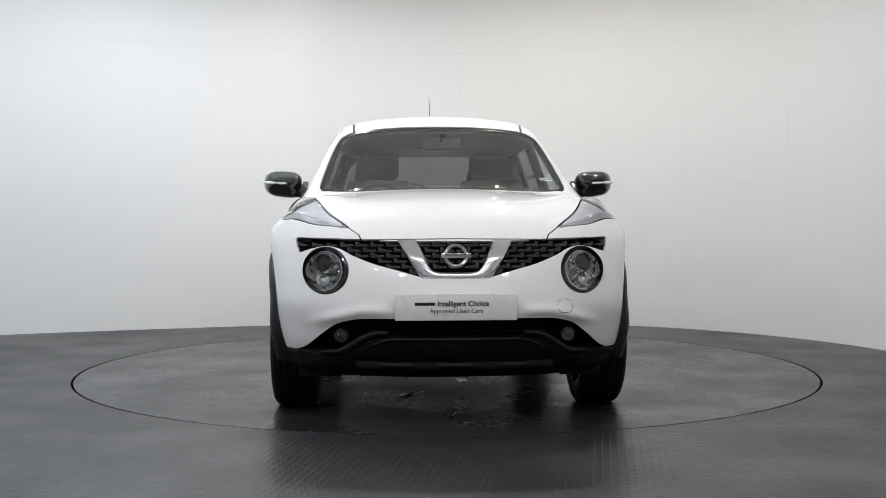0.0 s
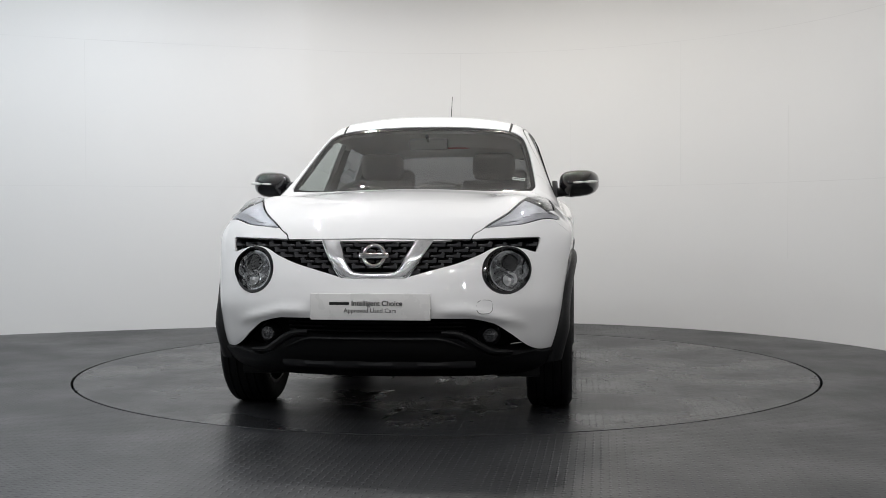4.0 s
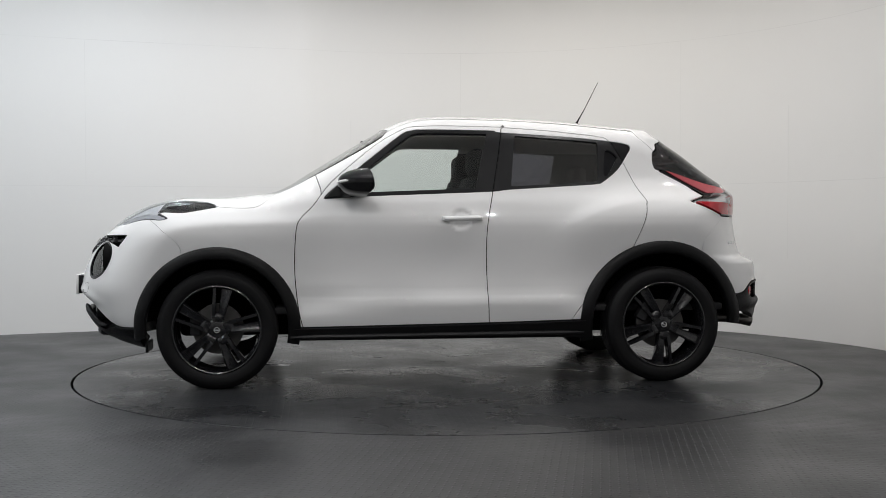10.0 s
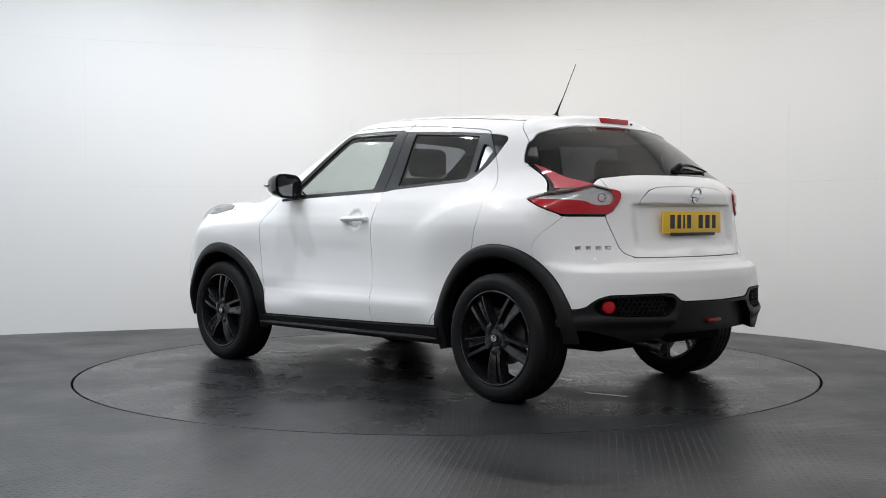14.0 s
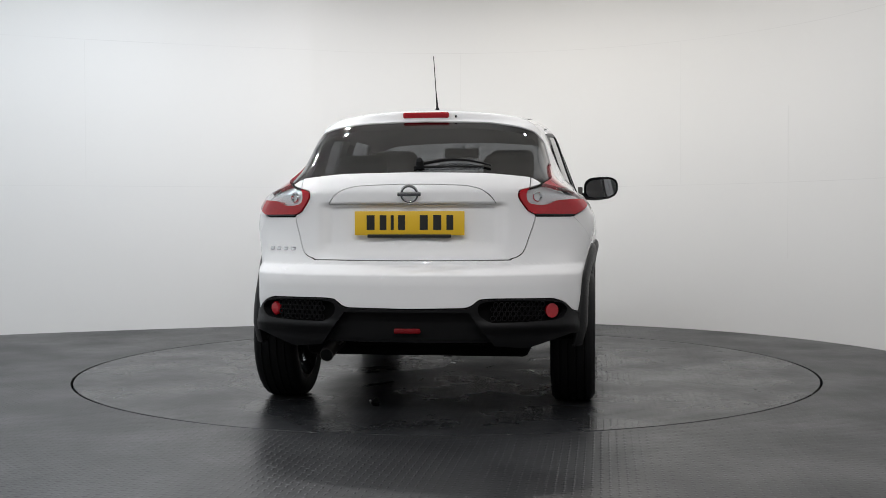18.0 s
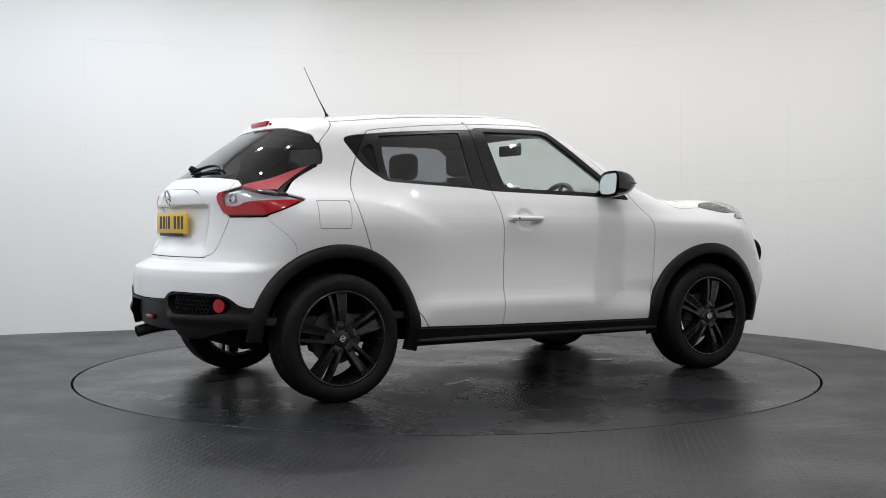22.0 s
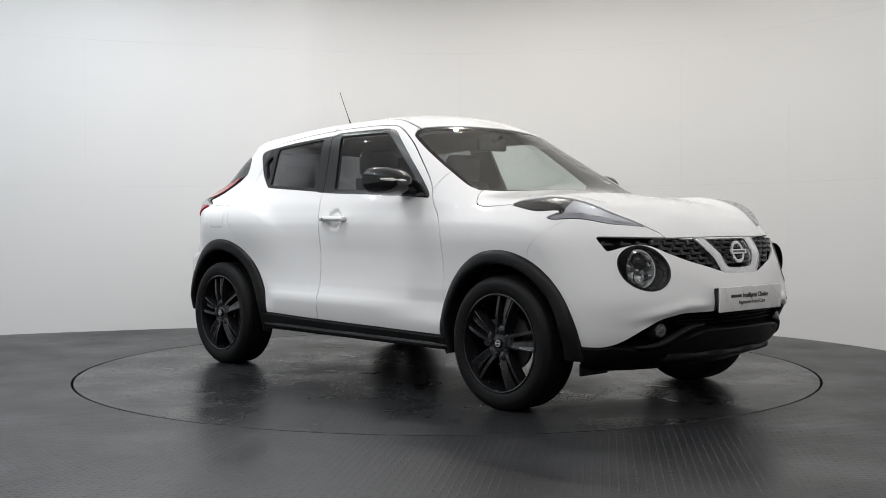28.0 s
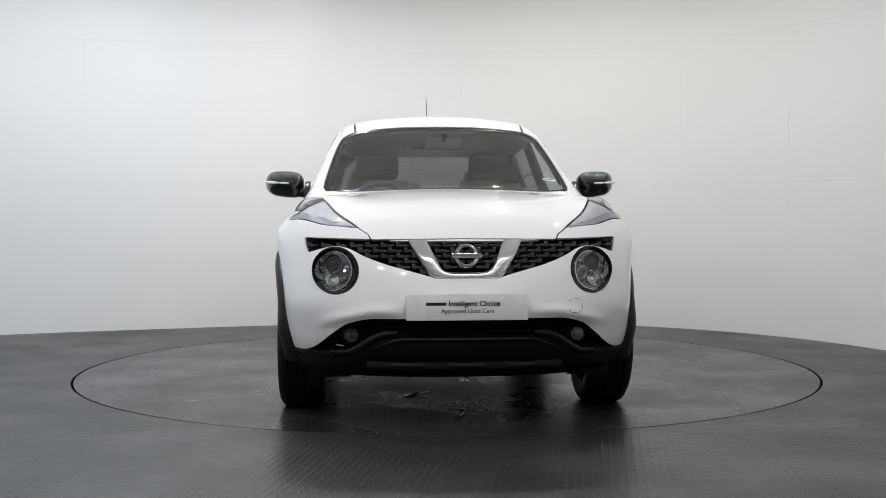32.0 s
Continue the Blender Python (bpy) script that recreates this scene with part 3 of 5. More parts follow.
def panel(name, mesh, mat, parent, side="both", label="", lift=0.0, rim=0.014):
    """A shell from a net: pushed out by lift along the normal, with its edges folded inward by rim."""
    V, T = mesh
    if not len(T):
        return None
    N = outward(V)
    P = V + N * lift
    verts, norms, faces = [], [], []

    def add(mirror):
        base = sum(len(a) for a in verts)
        k = np.array([1, -1 if mirror else 1, 1])
        verts.append(P * k)
        norms.append(N * k)
        TT = T[:, ::-1] if mirror else T
        faces.append(TT + base)
        if not rim:
            return
        E = np.concatenate([T[:, [0, 1]], T[:, [1, 2]], T[:, [2, 0]]])
        S = np.sort(E, 1)
        _, first, count = np.unique(S, axis=0, return_index=True, return_counts=True)
        E = E[first[count == 1]]
        if side == "both":
            E = E[(np.abs(V[E]).max(1)[:, 1] > 1e-4)]
        if not len(E):
            return
        a, b = E[:, 0], E[:, 1]
        ra = np.stack([P[a], P[b], P[b] - N[b] * rim, P[a] - N[a] * rim], 1)
        d = P[b] - P[a]
        fn = np.cross(d, N[a])
        fn /= np.maximum(np.linalg.norm(fn, axis=1), 1e-9)[:, None]
        base2 = sum(len(q) for q in verts)
        verts.append(ra.reshape(-1, 3) * k)
        norms.append(np.repeat(fn, 4, 0) * k)
        ids = np.arange(len(E) * 4).reshape(-1, 4) + base2
        ids = ids if mirror else ids[:, ::-1]
        rims.append(ids)

    rims = []
    if side in ("both", "left"):
        add(False)
    if side in ("both", "right"):
        add(True)
    F = [tuple(q) for a in faces for q in a] + [tuple(q) for a in rims for q in a]
    return mesh_ob(name, np.concatenate(verts), F, mat, parent, label, True, np.concatenate(norms))


SIDES = (("left", 1), ("right", -1))

# ---- the car ----
car = new("car")
tagged(car, "pearl white compact crossover car with black wheels on a turntable", "car")
AXIS = (-0.095, 0.068)  # the turntable's axis in the car's own space
AX_F, AX_R, WHEEL_Z, TYRE_R = 1.262, -1.262, 0.328, 0.330


def circle(cx, cz, r):
    return lambda x, y, z: np.hypot(x - cx, z - cz) - r


def both(*fns):
    def fn(x, y, z):
        v = fns[0](x, y, z)
        for f in fns[1:]:
            v = np.maximum(v, f(x, y, z))
        return v
    return fn


def skin_x(y, z, start=2.3):
    """How far forward (or back, from a start behind) the skin lies at y, z."""
    xs = np.linspace(start, 0.0, 1200)
    f = field(xs, np.full(1200, y), np.full(1200, z))
    k = int(np.argmax(f < 0))
    return float(xs[k])


def skin_y(x, z):
    ys = np.linspace(1.0, 0.3, 700)
    f = field(np.full(700, x), ys, np.full(700, z))
    return float(ys[int(np.argmax(f < 0))])


def skin_frame(y, z, start=2.3, lift=0.0):
    """A pose on the skin: its y axis points outward along the normal, z stays upward."""
    p = np.array([[skin_x(y, z, start), y, z]])
    n = Vector(outward(p)[0])
    n.normalize()
    up = (Vector((0, 0, 1)) - n * n.z).normalized()
    side = n.cross(up)
    m = Matrix((side, n, up)).transposed().to_4x4()
    m.translation = Vector(p[0]) + n * lift
    return m


def headlamp_inner(hl, s):
    m = pose(1.903, 0.588 * s, 0.702, 0, -9, 20 * s)
    at = lambda dx, dy, dz: m @ Matrix.Translation((dx, dy * s, dz))
    part("lamp_bowl", lathe([(0.0, -0.05), (0.03, -0.048), (0.06, -0.036), (0.078, -0.014), (0.086, 0.0), (0.091, 0.0), (0.092, -0.07), (0.0, -0.075)], 36, "x", m=m), LAMP_BOWL, hl, "silvery lamp bowl")
    part("projector_ring", lathe([(0.034, 0.004), (0.039, 0.012), (0.044, 0.004), (0.044, -0.05), (0.034, -0.05)], 28, "x", closed=True, m=at(0, 0.0, 0.034)), CHROME, hl, "chrome projector ring")
    part("projector_lens", lathe([(0.0, 0.014), (0.016, 0.011), (0.028, 0.003), (0.034, -0.010)], 24, "x", m=at(-0.002, 0, 0.034)), GLOSS_BLACK, hl, "dark projector lens")
    part("main_beam_dish", lathe([(0.008, -0.028), (0.022, -0.016), (0.034, 0.006), (0.037, 0.002), (0.0, -0.036)], 24, "x", m=at(0, 0, -0.040)), CHROME, hl, "chrome main-beam dish")
    part("bulb", lathe([(0.0, 0.012), (0.008, 0.008), (0.009, -0.02), (0.0, -0.02)], 12, "x", m=at(-0.012, 0, -0.040)), PLATE_WHITE, hl)
    for dy, dz, a in ((0.056, 0.004, 20), (-0.056, 0.004, -20), (0.052, -0.040, 40), (-0.052, -0.040, -40), (0.062, 0.035, -15), (-0.062, 0.035, 15)):
        part("facet", box(0, 0, 0, 0.02, 0.022, 0.040, 0.005, m=at(-0.012, dy, dz) @ pose(0, 0, 0, a, 25, 0)), CHROME, hl)
    part("lamp_tunnel", lathe([(0.094, 0.0), (0.094, 0.10), (0.099, 0.10), (0.099, 0.0)], 36, "x", closed=True, m=Matrix.Translation((1.80, 0.583 * s, 0.706))), DARK, hl)


def build_skin():
    base = grow_skin(0.016)
    base, _ = split(base, lambda x, y, z: -y)
    outer = lambda x, y, z: 0.45 - y
    # wheel-arch trims, a little proud of the skin
    for cx, r_out, r_in, low in ((AX_F, 0.456, 0.388, 0.235), (AX_R, 0.480, 0.408, 0.235)):
        first, last = ((-7, 192) if cx > 0 else (-12, 180))
        for side, s in SIDES:
            bm = bmesh.new()
            rows = []
            for k in range(49):
                a = radians(first + (last - first) * k / 48)
                c, n = math.cos(a), math.sin(a)
                row = []
                for r, h in ((r_out, -0.020), (r_out, 0.006), (r_out - 0.005, 0.014), (r_out - 0.018, 0.024), (r_out - 0.038, 0.031), (r_in + 0.014, 0.034), (r_in + 0.004, 0.030), (r_in, 0.018), (r_in + 0.002, -0.13)):
                    rr = max(r, r_in + 0.012)
                    row.append(bm.verts.new((cx + r * c, s * max(skin_y(cx + rr * c, max(0.56, WHEEL_Z + rr * n)) + h - 0.25 * max(0.0, 0.42 - WHEEL_Z - r * n), skin_y(cx + rr * c, WHEEL_Z + rr * n) + 0.005 + 0.3 * h), WHEEL_Z + r * n)))
                rows.append(row)
            for p, q in zip(rows, rows[1:]):
                for i in range(8):
                    bm.faces.new((p[i], p[i + 1], q[i + 1], q[i]))
            bm.faces.new(rows[0])
            bm.faces.new(rows[-1][::-1])
            part("wheel_arch_trim", bm, BLACK_PLASTIC, car, "grained black plastic wheel-arch trim", smooth=50)
    _, PAN[0] = split(base, both(circle(AX_F, WHEEL_Z, 0.425), outer))
    _, PAN[0] = split(PAN[0], both(circle(AX_R, WHEEL_Z, 0.452), outer))
    _, PAN[0] = split(PAN[0], lambda x, y, z: z - np.where(x > 1.3, 0.222, 0.185))

    # lower black front
    edge_f = curve([(0, 0.500), (0.41, 0.495), (0.514, 0.474), (0.592, 0.423), (0.681, 0.352), (0.73, 0.337), (0.9, 0.345)])
    low_f = take(lambda x, y, z: np.maximum(z - edge_f(y), 1.3 - x), 0.003)
    skid, low_f = sub(low_f, lambda x, y, z: np.maximum(z - curve([(0, 0.415), (0.34, 0.412), (0.40, 0.395), (0.50, 0.335), (0.56, 0.322), (0.64, 0.335), (0.72, 0.345), (0.9, 0.36)])(y), 1.3 - x))
    panel("front_skid_bumper", skid, BLACK_PLASTIC, car, "both", "black plastic lower front bumper", lift=0.012, rim=0.07)
    # recessed sheet: the shade inside the intake is put into its colour
    panel("air_intake_shade", low_f, DARK, car, "both", "near-black recessed sheet for the shade in the air intake", lift=-0.065, rim=0.0)
    # lower black rear
    edge_r = curve([(0, 0.519), (0.27, 0.523), (0.30, 0.532), (0.345, 0.562), (0.40, 0.566), (0.66, 0.563), (0.71, 0.550), (0.74, 0.528), (0.755, 0.508), (0.78, 0.495), (0.9, 0.485)])
    low_r = take(lambda x, y, z: np.maximum(z - edge_r(y), x + 1.3), 0.003)
    low_r, _ = split(low_r, lambda x, y, z: 0.350 - z - 0.10 * np.clip(y - 0.40, 0, 0.15) + 0.30 * np.clip(y - 0.55, 0, 0.2))
    insert, low_r = sub(low_r, inside([(0.375, 0.553), (0.66, 0.550), (0.725, 0.528), (0.725, 0.49), (0.67, 0.462), (0.44, 0.455), (0.38, 0.462), (0.335, 0.505)], "yz", lambda x, y, z: x + 1.3))
    diffuser, low_r = sub(low_r, lambda x, y, z: np.maximum(np.maximum(y - 0.285 - 0.75 * (0.51 - z), z - 0.505), x + 1.3))
    panel("rear_diffuser", diffuser, BLACK_PLASTIC, car, "both", "recessed black centre of the rear bumper", lift=-0.035, rim=0.0)
    panel("rear_lower_bumper", low_r, BLACK_PLASTIC, car, "both", "grained black plastic lower rear bumper", lift=0.006, rim=0.06)
    for side, s in SIDES:
        panel("rear_mesh_insert", insert, DARK, car, side, "recessed black honeycomb insert", lift=-0.03, rim=0.0)
    # sills
    sill_top = curve([(-1.0, 0.362), (-0.78, 0.358), (-0.26, 0.346), (0.8, 0.331), (1.0, 0.328)])
    sill = take(lambda x, y, z: np.maximum(z - sill_top(x), np.maximum(x - 1.25, -1.25 - x)), 0.003)
    sill, _ = split(sill, lambda x, y, z: 0.264 - z)
    for side, s in SIDES:
        panel("side_sill", sill, BLACK_PLASTIC, car, side, "black plastic side sill", lift=0.020, rim=0.06)
    front = lambda x, y, z: 1.3 - x
    # headlamp openings, grille
    lamp = take(inside([(0.579 + 0.106 * math.cos(a), 0.706 + 0.105 * math.sin(a)) for a in np.linspace(0, 2 * math.pi, 17)[:-1]], "yz", front), 0.001)
    grille = take(inside([(-0.3, 0.836), (-0.3, 0.836), (0.24, 0.836), (0.413, 0.844), (0.715, 0.851), (0.715, 0.851), (0.722, 0.84), (0.708, 0.792), (0.700, 0.785), (0.645, 0.802), (0.58, 0.814), (0.517, 0.804), (0.452, 0.772),
                          (0.36, 0.737), (0.264, 0.711), (0.153, 0.680), (0.147, 0.676), (0.0, 0.672), (-0.3, 0.672), (-0.3, 0.672)], "yz", front), 0.001)
    vee, grille = sub(grille, inside([(-0.3, 0.672), (-0.3, 0.672), (0.147, 0.668), (0.252, 0.84), (0.252, 0.84), (0.172, 0.845), (0.172, 0.845), (0.125, 0.735), (0.10, 0.706), (0.07, 0.696), (-0.3, 0.696), (-0.3, 0.696)], "yz"))
    # chrome V: a curved band between an outer and an inner edge, its lower half turned under
    o_line = spline([(0.251, 0.840), (0.20, 0.755), (0.160, 0.690), (0.135, 0.672), (0.07, 0.667), (0.0, 0.666)], 6, False)
    i_line = spline([(0.173, 0.842), (0.145, 0.775), (0.122, 0.728), (0.10, 0.706), (0.06, 0.697), (0.0, 0.696)], 6, False)
    half = []
    for (oy, oz), (iy, iz) in zip(o_line, i_line):
        row = []
        for q in (0.0, 0.0, 0.12, 0.3, 0.5, 0.7, 0.88, 1.0, 1.0):
            y, z = oy + (iy - oy) * q, oz + (iz - oz) * q
            fall = max(0.0, 0.757 - z)
            row.append((skin_x(y, z) + 0.024 - 0.40 * fall - 0.22 * max(0.0, z - 0.768) - 0.006 * (2 * q - 1) ** 4, y, z))
        row[0] = (row[0][0] - 0.05, oy, oz)
        row[-1] = (row[-1][0] - 0.05, iy, iz)
        half.append(row)
    bm = bmesh.new()
    rows = [[bm.verts.new((x, -y, z)) for x, y, z in r] for r in half] + [[bm.verts.new(p) for p in r] for r in half[::-1][1:]]
    for p, q in zip(rows, rows[1:]):
        for i in range(8):
            bm.faces.new((p[i], p[i + 1], q[i + 1], q[i]))
    part("grille_surround", bm, SATIN_CHROME, car, "chrome V-shaped grille surround", smooth=40)
    # near-black sheet stands for the shade behind the grille scales
    panel("grille_backing", grille, DARK, car, "both", "near-black recessed sheet for the shade behind the grille", lift=-0.045, rim=0.0)
    lens, bezel = sub(lamp, inside([(0.579 + 0.094 * math.cos(a), 0.706 + 0.093 * math.sin(a)) for a in np.linspace(0, 2 * math.pi, 17)[:-1]], "yz"))
    for side, s in SIDES:
        hl = panel("headlamp", bezel, GLOSS_BLACK, car, side, "round headlamp with a gloss black rim", lift=0.003, rim=0.06)
        panel("headlamp_lens", lens, LENS, hl, side, "clear lens", lift=-0.004, rim=0.0)
        headlamp_inner(hl, s)
    # blade lamps on the wings
    blade_fn = inside([(1.868, 0.472), (1.868, 0.472), (1.77, 0.643), (1.60, 0.782), (1.525, 0.808), (1.525, 0.808), (1.60, 0.742), (1.60, 0.742), (1.45, 0.785), (1.26, 0.765), (1.26, 0.765),
                         (1.32, 0.705), (1.44, 0.664), (1.56, 0.642), (1.72, 0.584)], "xy", lambda x, y, z: 0.85 - z)
    blade = take(blade_fn, 0.0022)
    # bonnet, windscreen, roof
    bonnet = take(inside([(2.1, -0.4), (2.1, -0.4), (2.1, 0.40), (2.1, 0.40), (1.93, 0.42), (1.868, 0.470), (1.72, 0.580), (1.56, 0.638), (1.44, 0.660), (1.30, 0.722), (1.245, 0.765), (1.06, 0.780), (0.985, 0.72), (0.93, 0.625), (0.93, 0.625),
                          (1.00, 0.45), (1.045, 0.23), (1.06, 0.0), (1.045, -0.23), (1.0, -0.4), (1.0, -0.4)], "xy", lambda x, y, z: 0.846 - 0.01 * np.clip(y, 0, 0.5) - z))
    screen = take(inside([(1.06, 0.0), (1.045, 0.23), (1.00, 0.45), (0.93, 0.635), (0.905, 0.655), (0.834, 0.664), (0.552, 0.627), (0.37, 0.588), (0.325, 0.555), (0.300, 0.48), (0.318, 0.3), (0.332, 0.0), (0.318, -0.3), (0.318, -0.3), (1.0, -0.45), (1.0, -0.45)], "xy",
                         lambda x, y, z: 1.0 - z), 0.0015)
    glass_in = inside([(1.03, 0.0), (1.015, 0.23), (0.97, 0.45), (0.905, 0.62), (0.885, 0.637), (0.828, 0.642), (0.552, 0.605), (0.38, 0.567), (0.345, 0.545), (0.325, 0.47), (0.343, 0.3), (0.357, 0.0), (0.343, -0.3), (0.343, -0.3), (0.97, -0.45), (0.97, -0.45)], "xy")
    pane, frit = sub(screen, glass_in)
    panel("bonnet", bonnet, PAINT, car, "both", "white bonnet")
    panel("windscreen", pane, GLASS_CLEAR, car, "both", "greenish laminated windscreen", lift=-0.004, rim=0.0)
    panel("windscreen_seal", frit, GLOSS_BLACK, car, "both", "black windscreen edge band", lift=-0.004, rim=0.01)
    for side, s in SIDES:
        hb = panel("blade_lamp", blade, BLADE, car, side, "clear blade-shaped front lamp on the wing", lift=-0.005, rim=0.0)
        depth = -blade_fn(blade[0][:, 0], blade[0][:, 1], blade[0][:, 2])
        panel("lens", blade, LENS, hb, side, "clear bulging lens", lift=(0.003 + 0.020 * np.sin(np.clip(depth / 0.055, 0, 1) * math.pi / 2))[:, None], rim=0.006)
        dark1, _ = split(blade, inside([(1.86, 0.475), (1.86, 0.475), (1.77, 0.643), (1.60, 0.782), (1.525, 0.808), (1.525, 0.808), (1.60, 0.755), (1.75, 0.62)], "xy"))
        panel("lower_housing", dark1, LAMP_MID, hb, side, "grey lamp housing", lift=-0.002, rim=0.003)
        pod, _ = split(blade, lambda x, y, z: x - 1.575 - 0.25 * (y - 0.70))
        panel("pod_housing", pod, POD, hb, side, "dark inner housing", lift=-0.0035, rim=0.002)
        dark2, _ = split(blade, inside([(1.60, 0.742), (1.60, 0.742), (1.45, 0.785), (1.26, 0.765), (1.26, 0.765), (1.33, 0.705), (1.45, 0.715)], "xy"))
        panel("upper_housing", dark2, GLOSS_BLACK, hb, side, "dark lamp housing", lift=-0.001, rim=0.003)
        for line, r, mat in (([(1.80, 0.565), (1.765, 0.615)], 0.008, LAMP_GREY), ([(1.73, 0.640), (1.70, 0.672)], 0.009, LAMP_GREY), ([(1.665, 0.700), (1.63, 0.727)], 0.008, LAMP_GREY), ([(1.548, 0.705), (1.53, 0.708), (1.50, 0.712), (1.475, 0.714)], 0.024, CHROME), ([(1.445, 0.708), (1.42, 0.712)], 0.014, LAMP_GREY)):
            pts = []
            for x, y in line:
                zz = np.linspace(1.15, 0.75, 500)
                pts.append((x, s * y, float(zz[int(np.argmax(field(np.full(500, x), np.full(500, y), zz) < 0))]) - 0.002))
            part("reflector_facet", tube(pts, [0.55 * r] + [r] * (len(pts) - 2) + [0.55 * r], 10, flat=0.3), mat, hb, "bright reflector facet")
    # rear lamps, rear window, tailgate
    back = lambda x, y, z: x + 1.2
    lamp_in = curve([(0.90, 0.60), (0.952, 0.586), (0.969, 0.552), (1.05, 0.506), (1.10, 0.532), (1.16, 0.566), (1.229, 0.605), (1.3, 0.62)])
    tail = take(both(inside([(-1.275, 1.226), (-1.275, 1.226), (-1.433, 1.143), (-1.533, 1.067), (-1.533, 1.067), (-1.434, 1.037), (-1.434, 1.037), (-1.533, 0.996), (-1.64, 0.951), (-1.66, 0.947), (-2.1, 0.947), (-2.1, 0.947),
                             (-2.1, 0.97), (-2.1, 0.97), (-1.81, 1.062), (-1.68, 1.110), (-1.56, 1.140), (-1.38, 1.206)], "xz"), lambda x, y, z: lamp_in(z) - y, back), 0.003)
    win_top = curve([(0, 1.436), (0.30, 1.430), (0.45, 1.412), (0.55, 1.385), (0.60, 1.335), (0.66, 1.25)])
    win_low = curve([(0, 1.160), (0.314, 1.156), (0.544, 1.138), (0.62, 1.10), (0.7, 1.02)])
    win_side = curve([(1.0, -1.40), (1.20, -1.285), (1.275, -1.262), (1.395, -1.278), (1.5, -1.30)])
    win_foot = curve([(-1.85, 1.00), (-1.533, 1.067), (-1.433, 1.143), (-1.275, 1.226), (-1.15, 1.235)])
    rear_win = take(lambda x, y, z: np.maximum(np.maximum(np.maximum(win_low(y), win_foot(x)) - z, z - win_top(y)), x - win_side(z)), 0.002)
    seam_top = curve([(1.0, -1.40), (1.20, -1.30), (1.321, -1.278), (1.452, -1.170), (1.6, -1.13)])
    spoiler = take(lambda x, y, z: np.maximum(x - seam_top(z), 1.24 - z))
    garnish_fn = inside([(-0.3, 1.004), (-0.3, 1.004), (0.404, 1.004), (0.404, 1.004), (0.385, 1.035), (0.345, 1.068), (0.30, 1.084), (0.226, 1.094), (0.0, 1.099), (-0.3, 1.097), (-0.3, 1.097)], "yz", back)
    gate = take(inside([(-0.3, 0.738), (-0.3, 0.738), (0.415, 0.741), (0.47, 0.746), (0.526, 0.772), (0.556, 0.847), (0.586, 0.952), (0.56, 1.0), (0.56, 1.14), (0.56, 1.18), (0.56, 1.18), (-0.3, 1.18), (-0.3, 1.18)], "yz", back))
    garnish, gate = sub(gate, garnish_fn, 0.0022)
    tailgate = panel("tailgate", gate, PAINT, car, "both", "white tailgate")
    panel("handle_garnish", garnish, PAINT, tailgate, "both", "white tailgate handle strip", lift=0.001, rim=0.03)
    panel("spoiler", spoiler, PAINT, tailgate, "both", "white roof spoiler")
    panel("rear_window", rear_win, GLASS_REAR, tailgate, "both", "dark tinted rear window", lift=-0.003, rim=0.008)
    clear, red = sub(tail, inside([(0.90, 1.056), (0.78, 1.058), (0.73, 1.066), (0.68, 1.080), (0.62, 1.096), (0.575, 1.090), (0.546, 1.066), (0.541, 1.035), (0.556, 1.008), (0.61, 1.000), (0.645, 1.006), (0.68, 1.022), (0.74, 1.027), (0.90, 1.030)], "yz"))
    strip, red = sub(red, lambda x, y, z: 1.078 - z)
    neck, red = sub(red, lambda x, y, z: np.maximum(1.058 - z, -1.70 - x))
    strip, band = sub(strip, lambda x, y, z: 1.220 + 0.62 * (x + 1.33) - z)
    edge, red = sub(red, lambda x, y, z: z - 0.958)
    for side, s in SIDES:
        body = panel("tail_lamp", red, RED_LENS, car, side, "boomerang-shaped red and clear tail lamp", lift=0.010, rim=0.02)
        panel("tail_lamp_surround", band, GLOSS_BLACK, body, side, "black lamp surround", lift=0.004, rim=0.01)
        neck_black, neck_red = split(neck, lambda x, y, z: -1.60 + 1.6 * (1.08 - z) - x)
        panel("tail_lamp_neck", neck_red, SMOKE, body, side, "smoky grey lamp neck", lift=0.009, rim=0.01)
        panel("tail_lamp_neck_edge", neck_black, GLOSS_BLACK, body, side, "black lamp edge", lift=0.006, rim=0.01)
        panel("tail_lamp_strip", strip, PINK_LENS, body, side, "red upper strip", lift=0.010, rim=0.02)
        panel("clear_lens", clear, LENS, body, side, "clear reversing lens", lift=0.012, rim=0.0)
        panel("lamp_reflector", clear, REFLECTOR, body, side, "silver lamp reflector", lift=-0.012, rim=0.0)
        for ly, lz, lr in ((0.596, 1.040, 0.021),):
            if lr > 0.01:
                cup = part("bulb_cup", lathe([(0.004, -0.020), (lr * 0.7, -0.010), (lr, 0.004), (lr + 0.003, 0.0), (0.004, -0.026)], 20, "y"), CHROME, body, "chrome bulb cup")
                mm = skin_frame(ly, lz, -2.3, -0.004)
                cup.matrix_basis = mm if s > 0 else Matrix.Diagonal((1, -1, 1, 1)) @ mm @ Matrix.Diagonal((-1, 1, 1, 1))
        panel("dark_edge", edge, GLOSS_BLACK, body, side, "black lower edge", lift=0.006, rim=0.02)
    # doors
    out = lambda x, y, z: 0.35 - y
    f_line = [(-0.258, 0.30), (-0.258, 0.30), (-0.246, 0.55), (-0.241, 0.769), (-0.252, 0.93), (-0.290, 1.106), (-0.330, 1.30), (-0.360, 1.470)]
